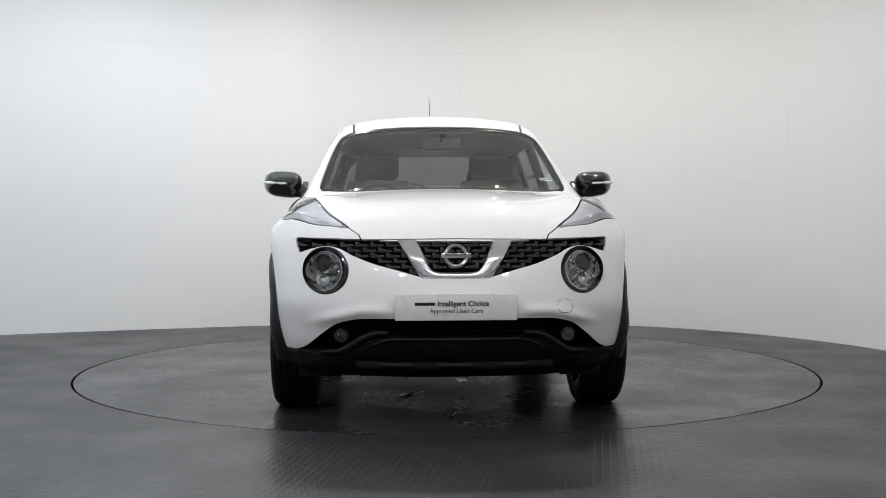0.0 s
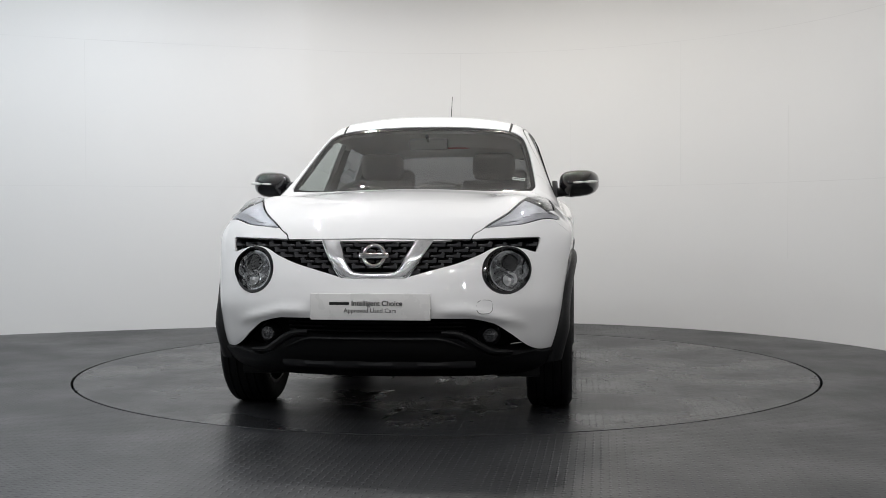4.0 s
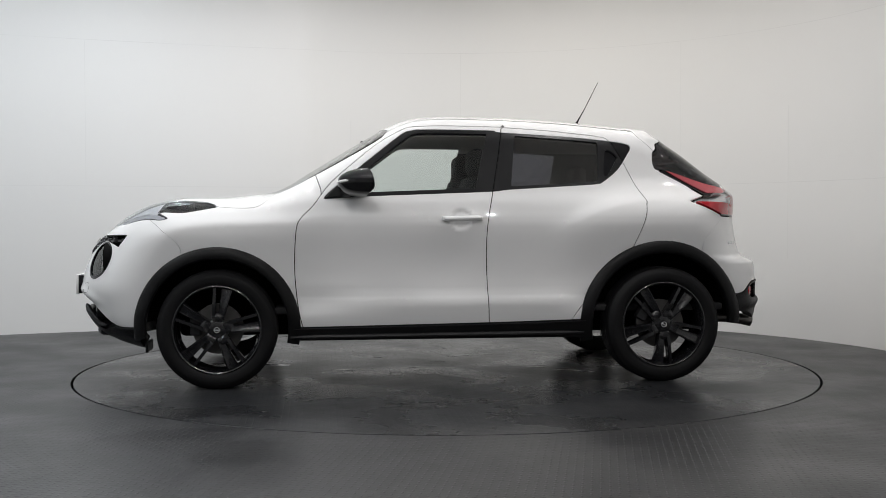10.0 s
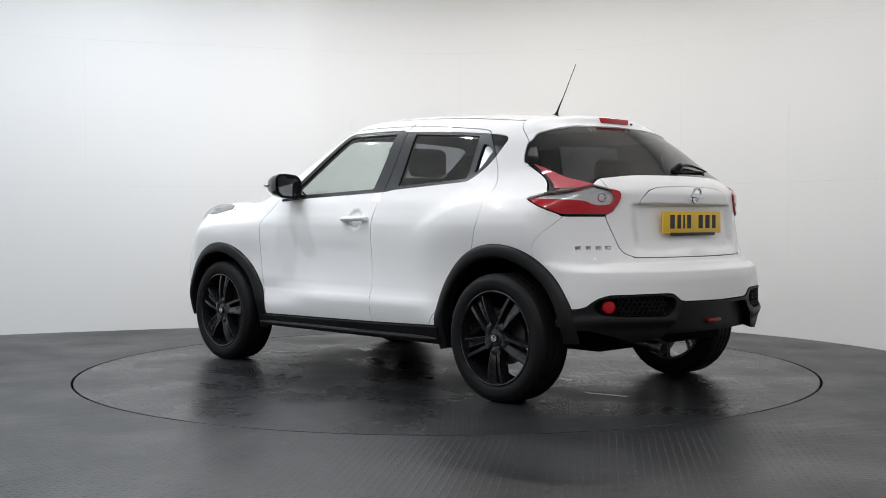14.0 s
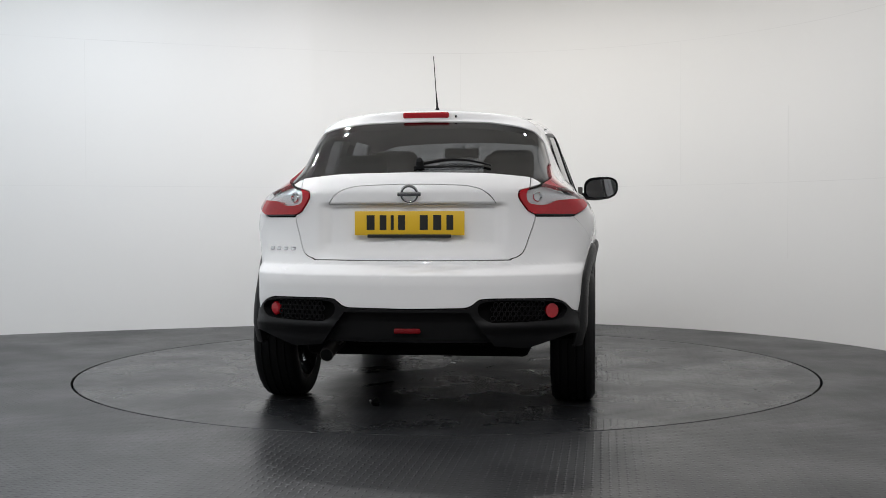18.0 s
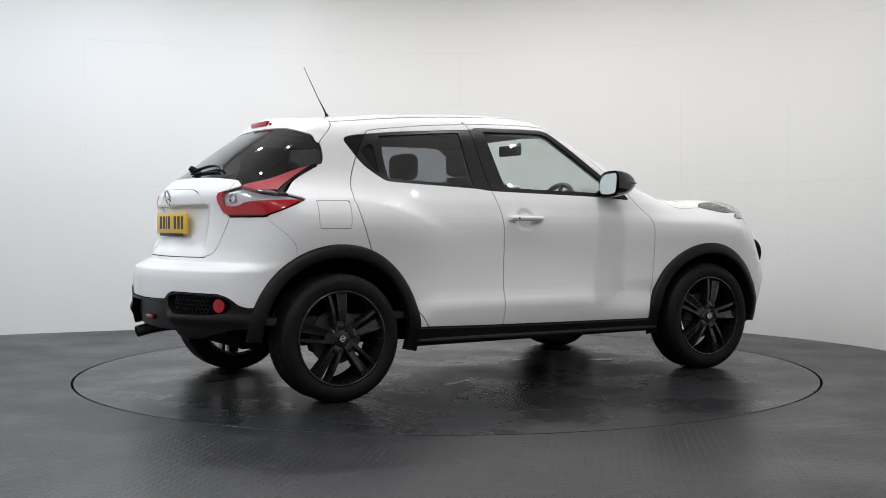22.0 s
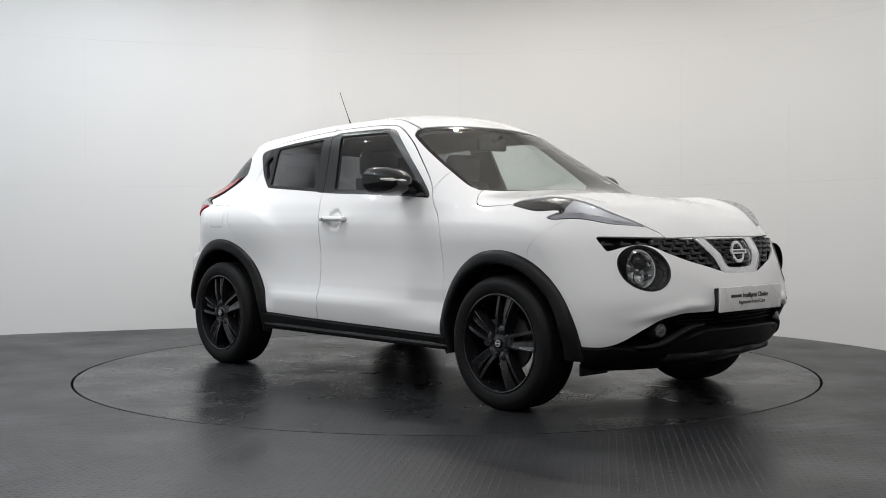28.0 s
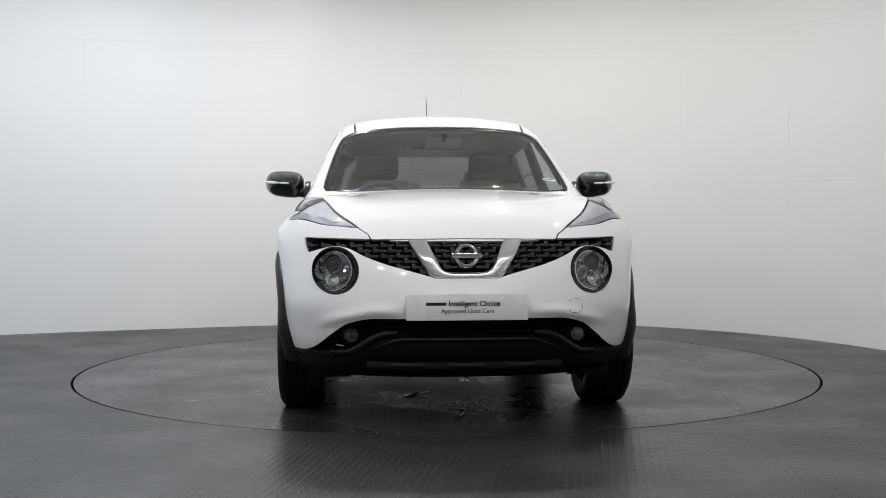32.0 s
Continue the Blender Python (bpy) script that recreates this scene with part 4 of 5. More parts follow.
    door_f = take(inside(f_line + [(-0.360, 1.472), (-0.05, 1.478), (0.12, 1.474), (0.215, 1.458), (0.364, 1.371), (0.52, 1.245), (0.646, 1.130), (0.734, 1.012), (0.80, 0.945), (0.827, 0.88), (0.838, 0.70), (0.832, 0.56), (0.815, 0.42), (0.785, 0.30), (0.785, 0.30)], "xz", out))
    door_r = take(inside([(-0.360, 1.470), (-0.360, 1.470), (-0.60, 1.455), (-0.787, 1.437), (-0.95, 1.418), (-1.005, 1.390), (-1.082, 1.257), (-1.168, 1.05), (-1.168, 1.02), (-1.15, 0.93), (-1.090, 0.782), (-1.05, 0.70), (-1.05, 0.70),
                          (-0.80, 0.45), (-0.70, 0.30), (-0.70, 0.30), (-0.258, 0.30), (-0.258, 0.30)] + f_line[2:-1], "xz", out))
    dlo = inside([(0.672, 1.048), (0.672, 1.048), (0.385, 1.066), (-0.251, 1.090), (-0.386, 1.103), (-0.775, 1.127), (-0.90, 1.136), (-0.945, 1.150), (-1.041, 1.224), (-1.115, 1.325), (-1.130, 1.351), (-1.118, 1.372), (-1.07, 1.384), (-0.983, 1.394), (-0.785, 1.412), (-0.358, 1.438),
                  (-0.293, 1.450), (0.10, 1.454), (0.17, 1.447), (0.225, 1.427), (0.392, 1.296), (0.56, 1.160), (0.665, 1.07)], "xz", out)
    quarter = take(dlo, 0.0015)
    for side, s in SIDES:
        panel("quarter_trim", quarter, GLOSS_BLACK, car, side, "gloss black quarter trim", lift=-0.002)
    gl_f = inside([(0.56, 1.083), (0.56, 1.083), (-0.19, 1.110), (-0.19, 1.110), (-0.268, 1.430), (-0.268, 1.430), (0.10, 1.432), (0.16, 1.424), (0.20, 1.405), (0.36, 1.28), (0.48, 1.185), (0.56, 1.12), (0.56, 1.12)], "xz")
    gl_r = inside([(-0.395, 1.121), (-0.395, 1.121), (-0.895, 1.152), (-0.912, 1.165), (-0.930, 1.355), (-0.922, 1.378), (-0.895, 1.388), (-0.433, 1.420), (-0.433, 1.420)], "xz")
    quart_gl = inside([(-0.955, 1.19), (-0.985, 1.20), (-1.03, 1.27), (-1.045, 1.30), (-1.00, 1.335), (-0.975, 1.335), (-0.965, 1.30)], "xz")
    skins = {}
    for name, mesh, g in (("front_door", door_f, gl_f), ("rear_door", door_r, gl_r)):
        dark, white = sub(mesh, dlo, 0.0012)
        pane, dark = sub(dark, g)
        recess, dark = sub(dark, quart_gl)
        skins[name] = pane
        for side, s in SIDES:
            d = panel(name, white, PAINT, car, side, "white " + name.replace("_", " "))
            panel("window_frame", dark, FRAME, d, side, "black window frame", lift=-0.001, rim=0.02)
            panel("window", pane, GLASS_DOOR if "front" in name else GLASS_DARK, d, side, "greenish side window" if "front" in name else "dark tinted side window", lift=-0.008, rim=0.0)
            if len(recess[1]):
                panel("door_pull_recess", recess, GLOSS_BLACK, d, side, "gloss black hidden door pull", lift=-0.014, rim=0.0)
    # fuel flap, bumpers, wings, sides
    flap = split(PAN[0], inside([(-1.385, 1.022), (-1.376, 1.03), (-1.21, 1.031), (-1.203, 1.022), (-1.212, 0.895), (-1.225, 0.886), (-1.375, 0.886), (-1.388, 0.897)], "xz", out))
    rest = flap[1]
    flap = flap[0]
    PAN[0] = rest
    bump_f = take(lambda x, y, z: np.maximum(curve([(0.3, 1.38), (0.776, 1.457), (0.893, 1.577), (0.95, 1.64), (1.1, 1.7)])(z) - x, z - 1.0), 0.0011)
    bump_r = take(lambda x, y, z: np.maximum(x - curve([(0.3, -1.48), (0.78, -1.50), (0.95, -1.64), (1.0, -1.66)])(z), z - 1.0), 0.0011)
    bumper = panel("front_bumper", bump_f, PAINT, car, "both", "white front bumper")
    rear_bumper = panel("rear_bumper", bump_r, PAINT, car, "both", "white rear bumper")
    wing = take(lambda x, y, z: np.maximum(0.69 - x + 0.35 * np.clip(z - 1.1, 0, 1), z - 1.3))
    strip_y = curve([(-1.4, 0.50), (-0.6, 0.512), (0.2, 0.500), (0.4, 0.49)])
    ditch = take(lambda x, y, z: np.maximum(np.abs(y - strip_y(x)) - 0.007, 1.38 - z), 0.0)
    roof = take(lambda x, y, z: np.maximum(y - strip_y(x), 1.38 - z), 0.0)
    panel("roof", roof, PAINT, car, "both", "white roof")
    for side, s in SIDES:
        panel("roof_strip", ditch, RUBBER, car, side, "black roof joint strip", lift=-0.004, rim=0.0)
        panel("front_wing", wing, PAINT, car, side, "white front wing")
        q = panel("body_side", PAN[0], PAINT, car, side, "white body side with roof pillars")
        if side == "right":
            panel("fuel_flap", split(flap, inside([(-1.382, 1.020), (-1.375, 1.027), (-1.213, 1.028), (-1.206, 1.020), (-1.215, 0.897), (-1.227, 0.889), (-1.373, 0.889), (-1.385, 0.899)], "xz"))[0], PAINT, q, side, "white fuel flap", rim=0.006)
            panel("fuel_flap_gap", flap, DARK, q, side, lift=-0.006, rim=0.0)
        else:
            panel("side_patch", flap, PAINT, q, side, rim=0.0)
    V = np.concatenate([m[0] for m in SEAMS if len(m[1])])
    n, T = 0, []
    for m in SEAMS:
        if len(m[1]):
            T.append(m[1] + n)
            n += len(m[0])
    panel("panel_joints", (V, np.concatenate(T)), DARK, car, "both", "dark joints between the panels", lift=-0.009, rim=0.0)
    # inner lining, left open at the windows
    lining = base
    for fn in (gl_f, gl_r):
        _, lining = split(lining, both(fn, out))
    _, lining = split(lining, both(glass_in, lambda x, y, z: 1.0 - z))
    _, lining = split(lining, lambda x, y, z: np.maximum(np.maximum(win_low(y) + 0.02 - z, z - win_top(y) + 0.01), x - win_side(z)))
    lining, _ = split(lining, lambda x, y, z: np.maximum(np.maximum(0.62 - z, x - 0.80), -1.75 - x))
    _, lining = split(lining, both(circle(AX_R, WHEEL_Z, 0.50), outer))
    head, trim = split(lining, lambda x, y, z: 1.40 - z)
    panel("headlining", head, LINING, car, "both", "pale grey headlining", lift=-0.03, rim=0.0)
    panel("inner_lining", trim, TRIM_IN, car, "both", "dark interior lining", lift=-0.03, rim=0.0)
    return bumper, rear_bumper, tailgate


front_bumper, rear_bumper, tailgate = build_skin()


# ---- wheels ----
def spoke_loft(near, far, lean, dip):
    """A spoke between a near and a far pair of edge points (across, outward from the hub): a bevelled bar whose face leans and sinks."""
    bm = bmesh.new()
    rings = []
    n = 9
    for k in range(n):
        q = k / (n - 1)
        (a0, v0), (a1, v1) = [(p[0] + (r[0] - p[0]) * q, p[1] + (r[1] - p[1]) * q) for p, r in zip(near, far)]
        y = 0.088 + 0.016 * math.sin(math.pi * min(1.0, 0.15 + 0.75 * q))
        sink = dip * min(1.0, 2.2 * q)
        row = []
        for f, d in ((0.0, -0.060), (0.0, -0.006 - lean), (0.06, -lean), (0.16, -lean), (0.22, -lean - sink), (0.78, -0.3 * lean - sink), (0.84, 0.0), (0.94, 0.0), (1.0, -0.006), (1.0, -0.060)):
            row.append(bm.verts.new((-(a0 + (a1 - a0) * f), y + d, v0 + (v1 - v0) * f)))
        rings.append(row)
    for p, q in zip(rings, rings[1:]):
        for i in range(10):
            bm.faces.new((p[i], p[(i + 1) % 10], q[(i + 1) % 10], q[i]))
    bm.faces.new(rings[0])
    bm.faces.new(rings[-1][::-1])
    return bm


def build_wheel():
    hub = part("wheel", lathe([(0.222, -0.10), (0.238, -0.10), (0.238, 0.088), (0.245, 0.096), (0.245, 0.104), (0.239, 0.1065), (0.234, 0.104), (0.231, 0.094), (0.226, 0.06), (0.220, 0.04)], 72, closed=True), RIM, car, "satin black five double-spoke alloy wheel")
    prof = [(0.236, -0.098), (0.25, -0.105), (0.29, -0.110), (0.312, -0.104), (0.325, -0.092), (0.3285, -0.082)]
    for y in (-0.06, -0.02, 0.02, 0.06):
        prof += [(0.330, y - 0.010), (0.330, y - 0.004), (0.322, y - 0.003), (0.322, y + 0.003), (0.330, y + 0.004)]
    prof += [(0.3285, 0.082), (0.325, 0.091), (0.316, 0.100), (0.304, 0.1065), (0.302, 0.1085), (0.288, 0.1110), (0.268, 0.1105), (0.252, 0.106), (0.242, 0.098)]
    part("tyre", lathe(prof, 72, closed=True), RUBBER, hub, "black road tyre")
    # five pairs: a narrow bar and beside it a broad blade that widens to the rim
    bar = part("spoke_bar", spoke_loft(((-0.028, 0.052), (-0.008, 0.052)), ((-0.021, 0.232), (-0.003, 0.235)), 0.0, 0.0), RIM, hub)
    blade = part("spoke_blade", spoke_loft(((0.002, 0.050), (0.034, 0.052)), ((0.027, 0.233), (0.088, 0.217)), 0.012, 0.0), RIM, hub)
    web = part("spoke_web", spoke_loft(((-0.026, 0.040), (0.030, 0.040)), ((-0.024, 0.094), (0.036, 0.090)), 0.0, 0.0), RIM, hub)
    web.data.transform(Matrix.Translation((0, -0.006, 0)))
    for k in range(1, 5):
        for first in (bar, blade, web):
            ob = new(first.name.split(".")[0], first.data)
            ob.parent = hub
            ob.matrix_basis = pose(0, 0, 0, 0, 72 * k, 0)
    part("hub", lathe([(0.0, 0.094), (0.03, 0.094), (0.048, 0.090), (0.062, 0.080), (0.068, 0.05), (0.0, 0.04)], 40), RIM, hub)
    cap = part("hub_cap", lathe([(0.0, 0.1045), (0.018, 0.1040), (0.022, 0.101), (0.023, 0.09), (0.0, 0.09)], 28), GLOSS_BLACK, hub, "black hub cap with a silver emblem")
    emblem = lathe([(0.0125, 0.1058), (0.0160, 0.1058), (0.0160, 0.103), (0.0125, 0.103)], 28, closed=True)
    box(0, 0.1055, 0, 0.036, 0.002, 0.006, 0, bm=emblem)
    part("cap_emblem", emblem, SILVER, cap)
    nut = lathe([(0.0, 0.104), (0.008, 0.104), (0.0100, 0.100), (0.0105, 0.06), (0.0, 0.06)], 6)
    n0 = part("wheel_nut", nut, DARK_STEEL, hub)
    n0.matrix_basis = Matrix.Translation((0.057 * math.sin(radians(18)), 0, 0.057 * math.cos(radians(18))))
    for k in range(1, 5):
        ob = new("wheel_nut", n0.data)
        ob.parent = hub
        w = radians(18 + 72 * k)
        ob.matrix_basis = Matrix.Translation((0.057 * math.sin(w), 0, 0.057 * math.cos(w)))
    part("brake_disc", lathe([(0.05, 0.02), (0.140, 0.02), (0.140, 0.0), (0.05, 0.0)], 48, closed=True), BRAKE, hub, "dark grey brake disc")
    part("brake_caliper", box(0.12, 0.015, 0.03, 0.06, 0.075, 0.13, 0.012), TRIM_IN, hub)
    hub.matrix_basis = pose(AX_F, 0.755, WHEEL_Z, 0, 0, 0)
    copy_thing(hub, pose(AX_R, 0.755, WHEEL_Z, 0, -27.8, 0))
    copy_thing(hub, pose(AX_F, -0.755, WHEEL_Z, 0, -3, 180))
    copy_thing(hub, pose(AX_R, -0.755, WHEEL_Z, 0, 14, 180))
    for cx, r in ((AX_F, 0.415), (AX_R, 0.442)):
        for s in (1, -1):
            bm = bmesh.new()
            rings = []
            for k in range(25):
                a = radians(4 + 7.1667 * k)
                rings.append([bm.verts.new((cx + r * math.cos(a), s * y, WHEEL_Z + r * math.sin(a))) for y in (0.76, 0.60, 0.46)])
            for p, q in zip(rings, rings[1:]):
                for i in range(2):
                    bm.faces.new((p[i], p[i + 1], q[i + 1], q[i]))
            bm.faces.new([q[2] for q in rings])
            part("wheel_well", bm, DARK, car, "black wheel-arch liner")


build_wheel()


def build_interior():
    # underside
    part("underbody", box(-0.1, 0, 0.315, 3.2, 1.1, 0.10, 0.03), DARK, car, "dark underbody")
    part("cabin_floor", box(-0.35, 0, 0.42, 2.6, 1.5, 0.04, 0.01), TRIM_IN, car)

    def seat(x, y, back_h, head):
        st = part("car_seat", box(x + 0.22, y, 0.62, 0.50, 0.50, 0.16, 0.05, 3), CLOTH, car, "black cloth car seat")
        bm = bmesh.new()
        rings = []
        for k in range(9):
            s = k / 8
            w = 0.25 - 0.06 * s * s
            z, cx = 0.62 + s * back_h, x - 0.02 - 0.20 * s
            d = 0.075 - 0.025 * s
            rings.append([bm.verts.new((cx + d * math.cos(a) * 1.0, y + w * math.copysign(abs(math.sin(a)) ** 0.6, math.sin(a)), z)) for a in np.linspace(0, 2 * math.pi, 17)[:-1]])
        for p, q in zip(rings, rings[1:]):
            for i in range(16):
                bm.faces.new((p[i], p[(i + 1) % 16], q[(i + 1) % 16], q[i]))
        bm.faces.new(rings[-1])
        part("backrest", bm, CLOTH, st)
        hx = x - 0.24
        part("headrest", box(hx, y, head, 0.10, 0.27, 0.17, 0.045, 3), CLOTH, st, "black cloth headrest")
        for dy in (-0.06, 0.06):
            part("headrest_post", tube([(hx, y + dy, head - 0.16), (hx, y + dy, head - 0.05)], 0.007), STEEL, st)
    for y in (0.36, -0.36):
        seat(0.0, y, 0.56, 1.27)
    for y in (0.40, -0.40):
        seat(-0.80, y, 0.50, 1.20)
    bm = prism([(1.04, 0.62), (1.04, 1.02), (0.90, 1.045), (0.70, 1.045), (0.62, 1.03), (0.56, 0.98), (0.55, 0.62)], 1.40, lambda a, b, d: (a, d - 0.70, b), 0.02)
    part("dashboard", bm, TRIM_IN, car, "black plastic dashboard")
    part("instrument_hood", lathe([(0.0, 0.13), (0.10, 0.12), (0.13, 0.0), (0.0, 0.0)], 24, "x", m=Matrix.Translation((0.55, -0.36, 0.99))), TRIM_IN, car)
    ring = lathe([(0.178 + 0.016 * math.cos(a), 0.016 * math.sin(a)) for a in np.linspace(0, 2 * math.pi, 9)[:-1]], 40, "z", closed=True)
    lathe([(0.0, 0.02), (0.065, 0.012), (0.075, -0.02), (0.0, -0.03)], 24, "z", bm=ring)
    for a in (0, 180, 270):
        c, s = math.cos(radians(a)), math.sin(radians(a))
        tube([(0.05 * c, 0.05 * s, 0), (0.18 * c, 0.18 * s, 0)], 0.018, bm=ring, flat=0.5)
    sw = part("steering_wheel", ring, TRIM_IN, car, "black steering wheel")
    sw.matrix_basis = pose(0.42, -0.36, 0.985, 0, -65, 0)
    part("steering_column", tube([(0.42, -0.36, 0.98), (0.62, -0.36, 0.90)], 0.035), TRIM_IN, car)
    rv = part("rear_view_mirror", box(0.36, 0.02, 1.375, 0.035, 0.23, 0.07, 0.015, 3), TRIM_IN, car, "black rear-view mirror")
    part("mirror_stem", tube([(0.36, 0.02, 1.39), (0.44, 0.02, 1.42)], 0.010), TRIM_IN, rv)
    part("parcel_shelf", box(-1.38, 0, 1.03, 0.45, 1.10, 0.02, 0.006), TRIM_IN, car)


build_interior()


def build_front():
    # number-plate board with the dealer's words
    holder = part("front_plate_holder", box(2.106, -0.004, 0.553, 0.03, 0.515, 0.108, 0.004), GLOSS_BLACK, front_bumper, "black plate holder")
    board = part("front_plate", box(2.128, -0.004, 0.553, 0.014, 0.53, 0.116, 0.003), PLATE_WHITE, holder, "white dealer plate with dark lettering")

    def words(text, size, z, dy, mat, bold):
        cu = bpy.data.curves.new("words", "FONT")
        cu.body, cu.size, cu.align_x, cu.align_y, cu.extrude, cu.offset = text, size, "LEFT", "CENTER", 0.0006, bold
        tmp = bpy.data.objects.new("words", cu)
        me = bpy.data.meshes.new_from_object(tmp)
        me.materials.append(mat)
        ob = new("lettering", me)
        ob.parent = holder
        ob.matrix_basis = Matrix.Translation((2.1362, dy, z)) @ pose(0, 0, 0, 90, 0, 90)
        return ob
    part("lettering_bar", box(2.1358, -0.140, 0.567, 0.0012, 0.088, 0.013, 0), INK, holder)
    words("Intelligent Choice", 0.0315, 0.5675, -0.086, INK, 0.0007)
    words("Approved Used Cars", 0.027, 0.536, -0.120, INK, 0.0)
    # emblem
    ring = lathe([(0.046 + 0.009 * math.cos(a), 0.007 * math.sin(a)) for a in np.linspace(0, 2 * math.pi, 11)[:-1]], 40, "x", closed=True)
    box(0.003, 0, 0, 0.016, 0.134, 0.025, 0.004, bm=ring)
    em = part("front_emblem", ring, CHROME, car, "chrome ring emblem with a crossbar")
    em.matrix_basis = pose(2.050, 0.0, 0.772, 0, -14, 0)
    part("emblem_mark", box(0.0125, 0, 0, 0.001, 0.10, 0.009, 0), GREY_INK, em)
    for lim, r in (([(0.249, 0.838), (0.20, 0.755), (0.155, 0.685), (0.13, 0.672), (0.07, 0.669), (0.0, 0.668)], 0.006), ([(0.176, 0.838), (0.145, 0.775), (0.122, 0.728), (0.10, 0.704), (0.07, 0.697), (0.0, 0.696)], 0.004)):
        half = [(skin_x(y, z) + 0.016 - 0.36 * max(0.0, 0.757 - z) - 0.22 * max(0.0, z - 0.768), y, z) for y, z in spline(lim, 4, False)]
        part("grille_bead", tube([(x, -y, z) for x, y, z in half] + half[::-1][1:], r, 8), CHROME, car, "chrome edge bead of the grille surround")
    # grille scales in staggered rows
    cell = bmesh.new()
    prism([(-0.030, 0.0), (0.031, -0.002), (0.034, 0.018), (0.022, 0.021), (0.017, 0.011), (-0.028, 0.008)], 0.020, lambda a, b, d: (d - 0.012, a, b), 0.002, cell)
    me = bpy.data.meshes.new("grille_scale")
    bmesh.ops.recalc_face_normals(cell, faces=cell.faces)
    cell.to_mesh(me)
    cell.free()
    me.materials.append(GLOSS_BLACK_SOFT)
    field_in = inside([(0.20, 0.836), (0.413, 0.844), (0.715, 0.851), (0.700, 0.785), (0.645, 0.802), (0.58, 0.814), (0.517, 0.804), (0.452, 0.772), (0.264, 0.711), (0.153, 0.690)], "yz")
    mid_in = inside([(-0.165, 0.836), (0.165, 0.836), (0.10, 0.71), (-0.10, 0.71)], "yz")
    one = lambda fn, y, z: float(fn(np.array([2.0]), np.array([y]), np.array([z]))[0])
    for row in range(8):
        z = 0.812 - 0.0235 * row
        for k in range(-11, 12):
            y = 0.0685 * (k + 0.5 * (row % 2)) * (1.0)
            ok = one(field_in, abs(y), z + 0.006) < -0.004 or one(mid_in, y, z + 0.008) < -0.010
            if not ok:
                continue
            ob = new("grille_scale", me)
            ob.parent = car
            sc = 0.82 if abs(y) > 0.5 else 1.0
            x = skin_x(abs(y), z) - 0.016
            n = outward(np.array([[x, y, z]]))[0]
            ob.matrix_basis = Matrix.Translation((x, y, z)) @ pose(0, 0, 0, 0, 0, math.degrees(math.atan2(n[1], n[0]))) @ Matrix.Diagonal((1, sc * (1 if y > 0 else -1), sc, 1))
    # fog lamps and lower grille bars
    for s in (1, -1):
        y, z = 0.503 * s, 0.418
        x = skin_x(abs(y), z) - 0.035
        m = pose(x, y, z, 0, 0, 14 * s)
        fl = part("fog_lamp", lathe([(0.030, 0.02), (0.034, 0.016), (0.035, -0.03), (0.0, -0.04), (0.0, -0.034), (0.018, -0.02)], 28, "x"), FOG_BOWL, car, "small round fog lamp")
        fl.matrix_basis = m
        part("fog_lens", lathe([(0.0, 0.024), (0.018, 0.021), (0.030, 0.014)], 24, "x"), LENS, fl)
        part("fog_bulb", lathe([(0.0, 0.008), (0.007, 0.006), (0.009, -0.03), (0.0, -0.03)], 10, "x"), PLATE_WHITE, fl)
        part("fog_surround", lathe([(0.036, 0.018), (0.052, -0.01), (0.052, -0.03), (0.036, -0.03)], 28, "x", closed=True), BLACK_PLASTIC, fl)
    for k in range(3):
        z = 0.438 + 0.018 * k
        pts = [(skin_x(abs(y), z) - 0.05, y, z) for y in np.linspace(-0.40, 0.40, 15)]
        part("intake_bar", tube(pts, 0.004, 6), BLACK_PLASTIC, car)
    # raised frames beside the intake
    for s in (1, -1):
        pts = [(skin_x(y, z) + 0.004, s * y, z) for y, z in spline([(0.30, 0.436), (0.36, 0.430), (0.41, 0.408), (0.47, 0.368), (0.52, 0.344), (0.60, 0.338)], 4, False)]
        n = len(pts)
        part("intake_frame", tube(pts, [0.006 + 0.012 * math.sin(math.pi * (k + 0.5) / n) for k in range(n)], 10), BLACK_PLASTIC, car, "black frame beside the intake")
    # tow-eye cover on one side of the bumper
    ring = [(0.488 + 0.034 * math.copysign(abs(math.cos(a)) ** 0.7, math.cos(a)), 0.548 + 0.030 * math.copysign(abs(math.sin(a)) ** 0.7, math.sin(a))) for a in np.linspace(0, 2 * math.pi, 29)]
    part("tow_eye_cover_joint", tube([(skin_x(y, z) + 0.0003, y, z) for y, z in ring], 0.0011, 5), DARK, front_bumper)
    # a small label on the windscreen
    zz = np.linspace(1.4, 1.0, 500)
    z = float(zz[int(np.argmax(field(np.full(500, 0.80), np.full(500, 0.575), zz) < 0))])
    n = Vector(outward(np.array([[0.80, 0.575, z]]))[0]).normalized()
    across = Vector((0, 1, 0)) - n * n.y
    across.normalize()
    m = Matrix((across, n.cross(across), n)).transposed().to_4x4()
    m.translation = Vector((0.80, 0.575, z)) - n * 0.010
    label = part("windscreen_label", box(0, 0, 0, 0.070, 0.028, 0.001, 0), PLATE_WHITE, car, "small pale label inside the windscreen")
    label.matrix_basis = m
    part("label_bar", box(0, 0, 0.0012, 0.060, 0.008, 0.001, 0), GREY_INK, label)
    # raised lip across the skid bumper
    for z0, r, mat in ((0.408, 0.008, BLACK_PLASTIC),):
        pts = [(skin_x(abs(y), z0 if abs(y) < 0.3 else z0 - 0.5 * (abs(y) - 0.3)) + 0.012, y, z0 if abs(y) < 0.3 else z0 - (0.42 if z0 > 0.35 else 0.05) * (abs(y) - 0.3)) for y in np.linspace(-0.48, 0.48, 25)]
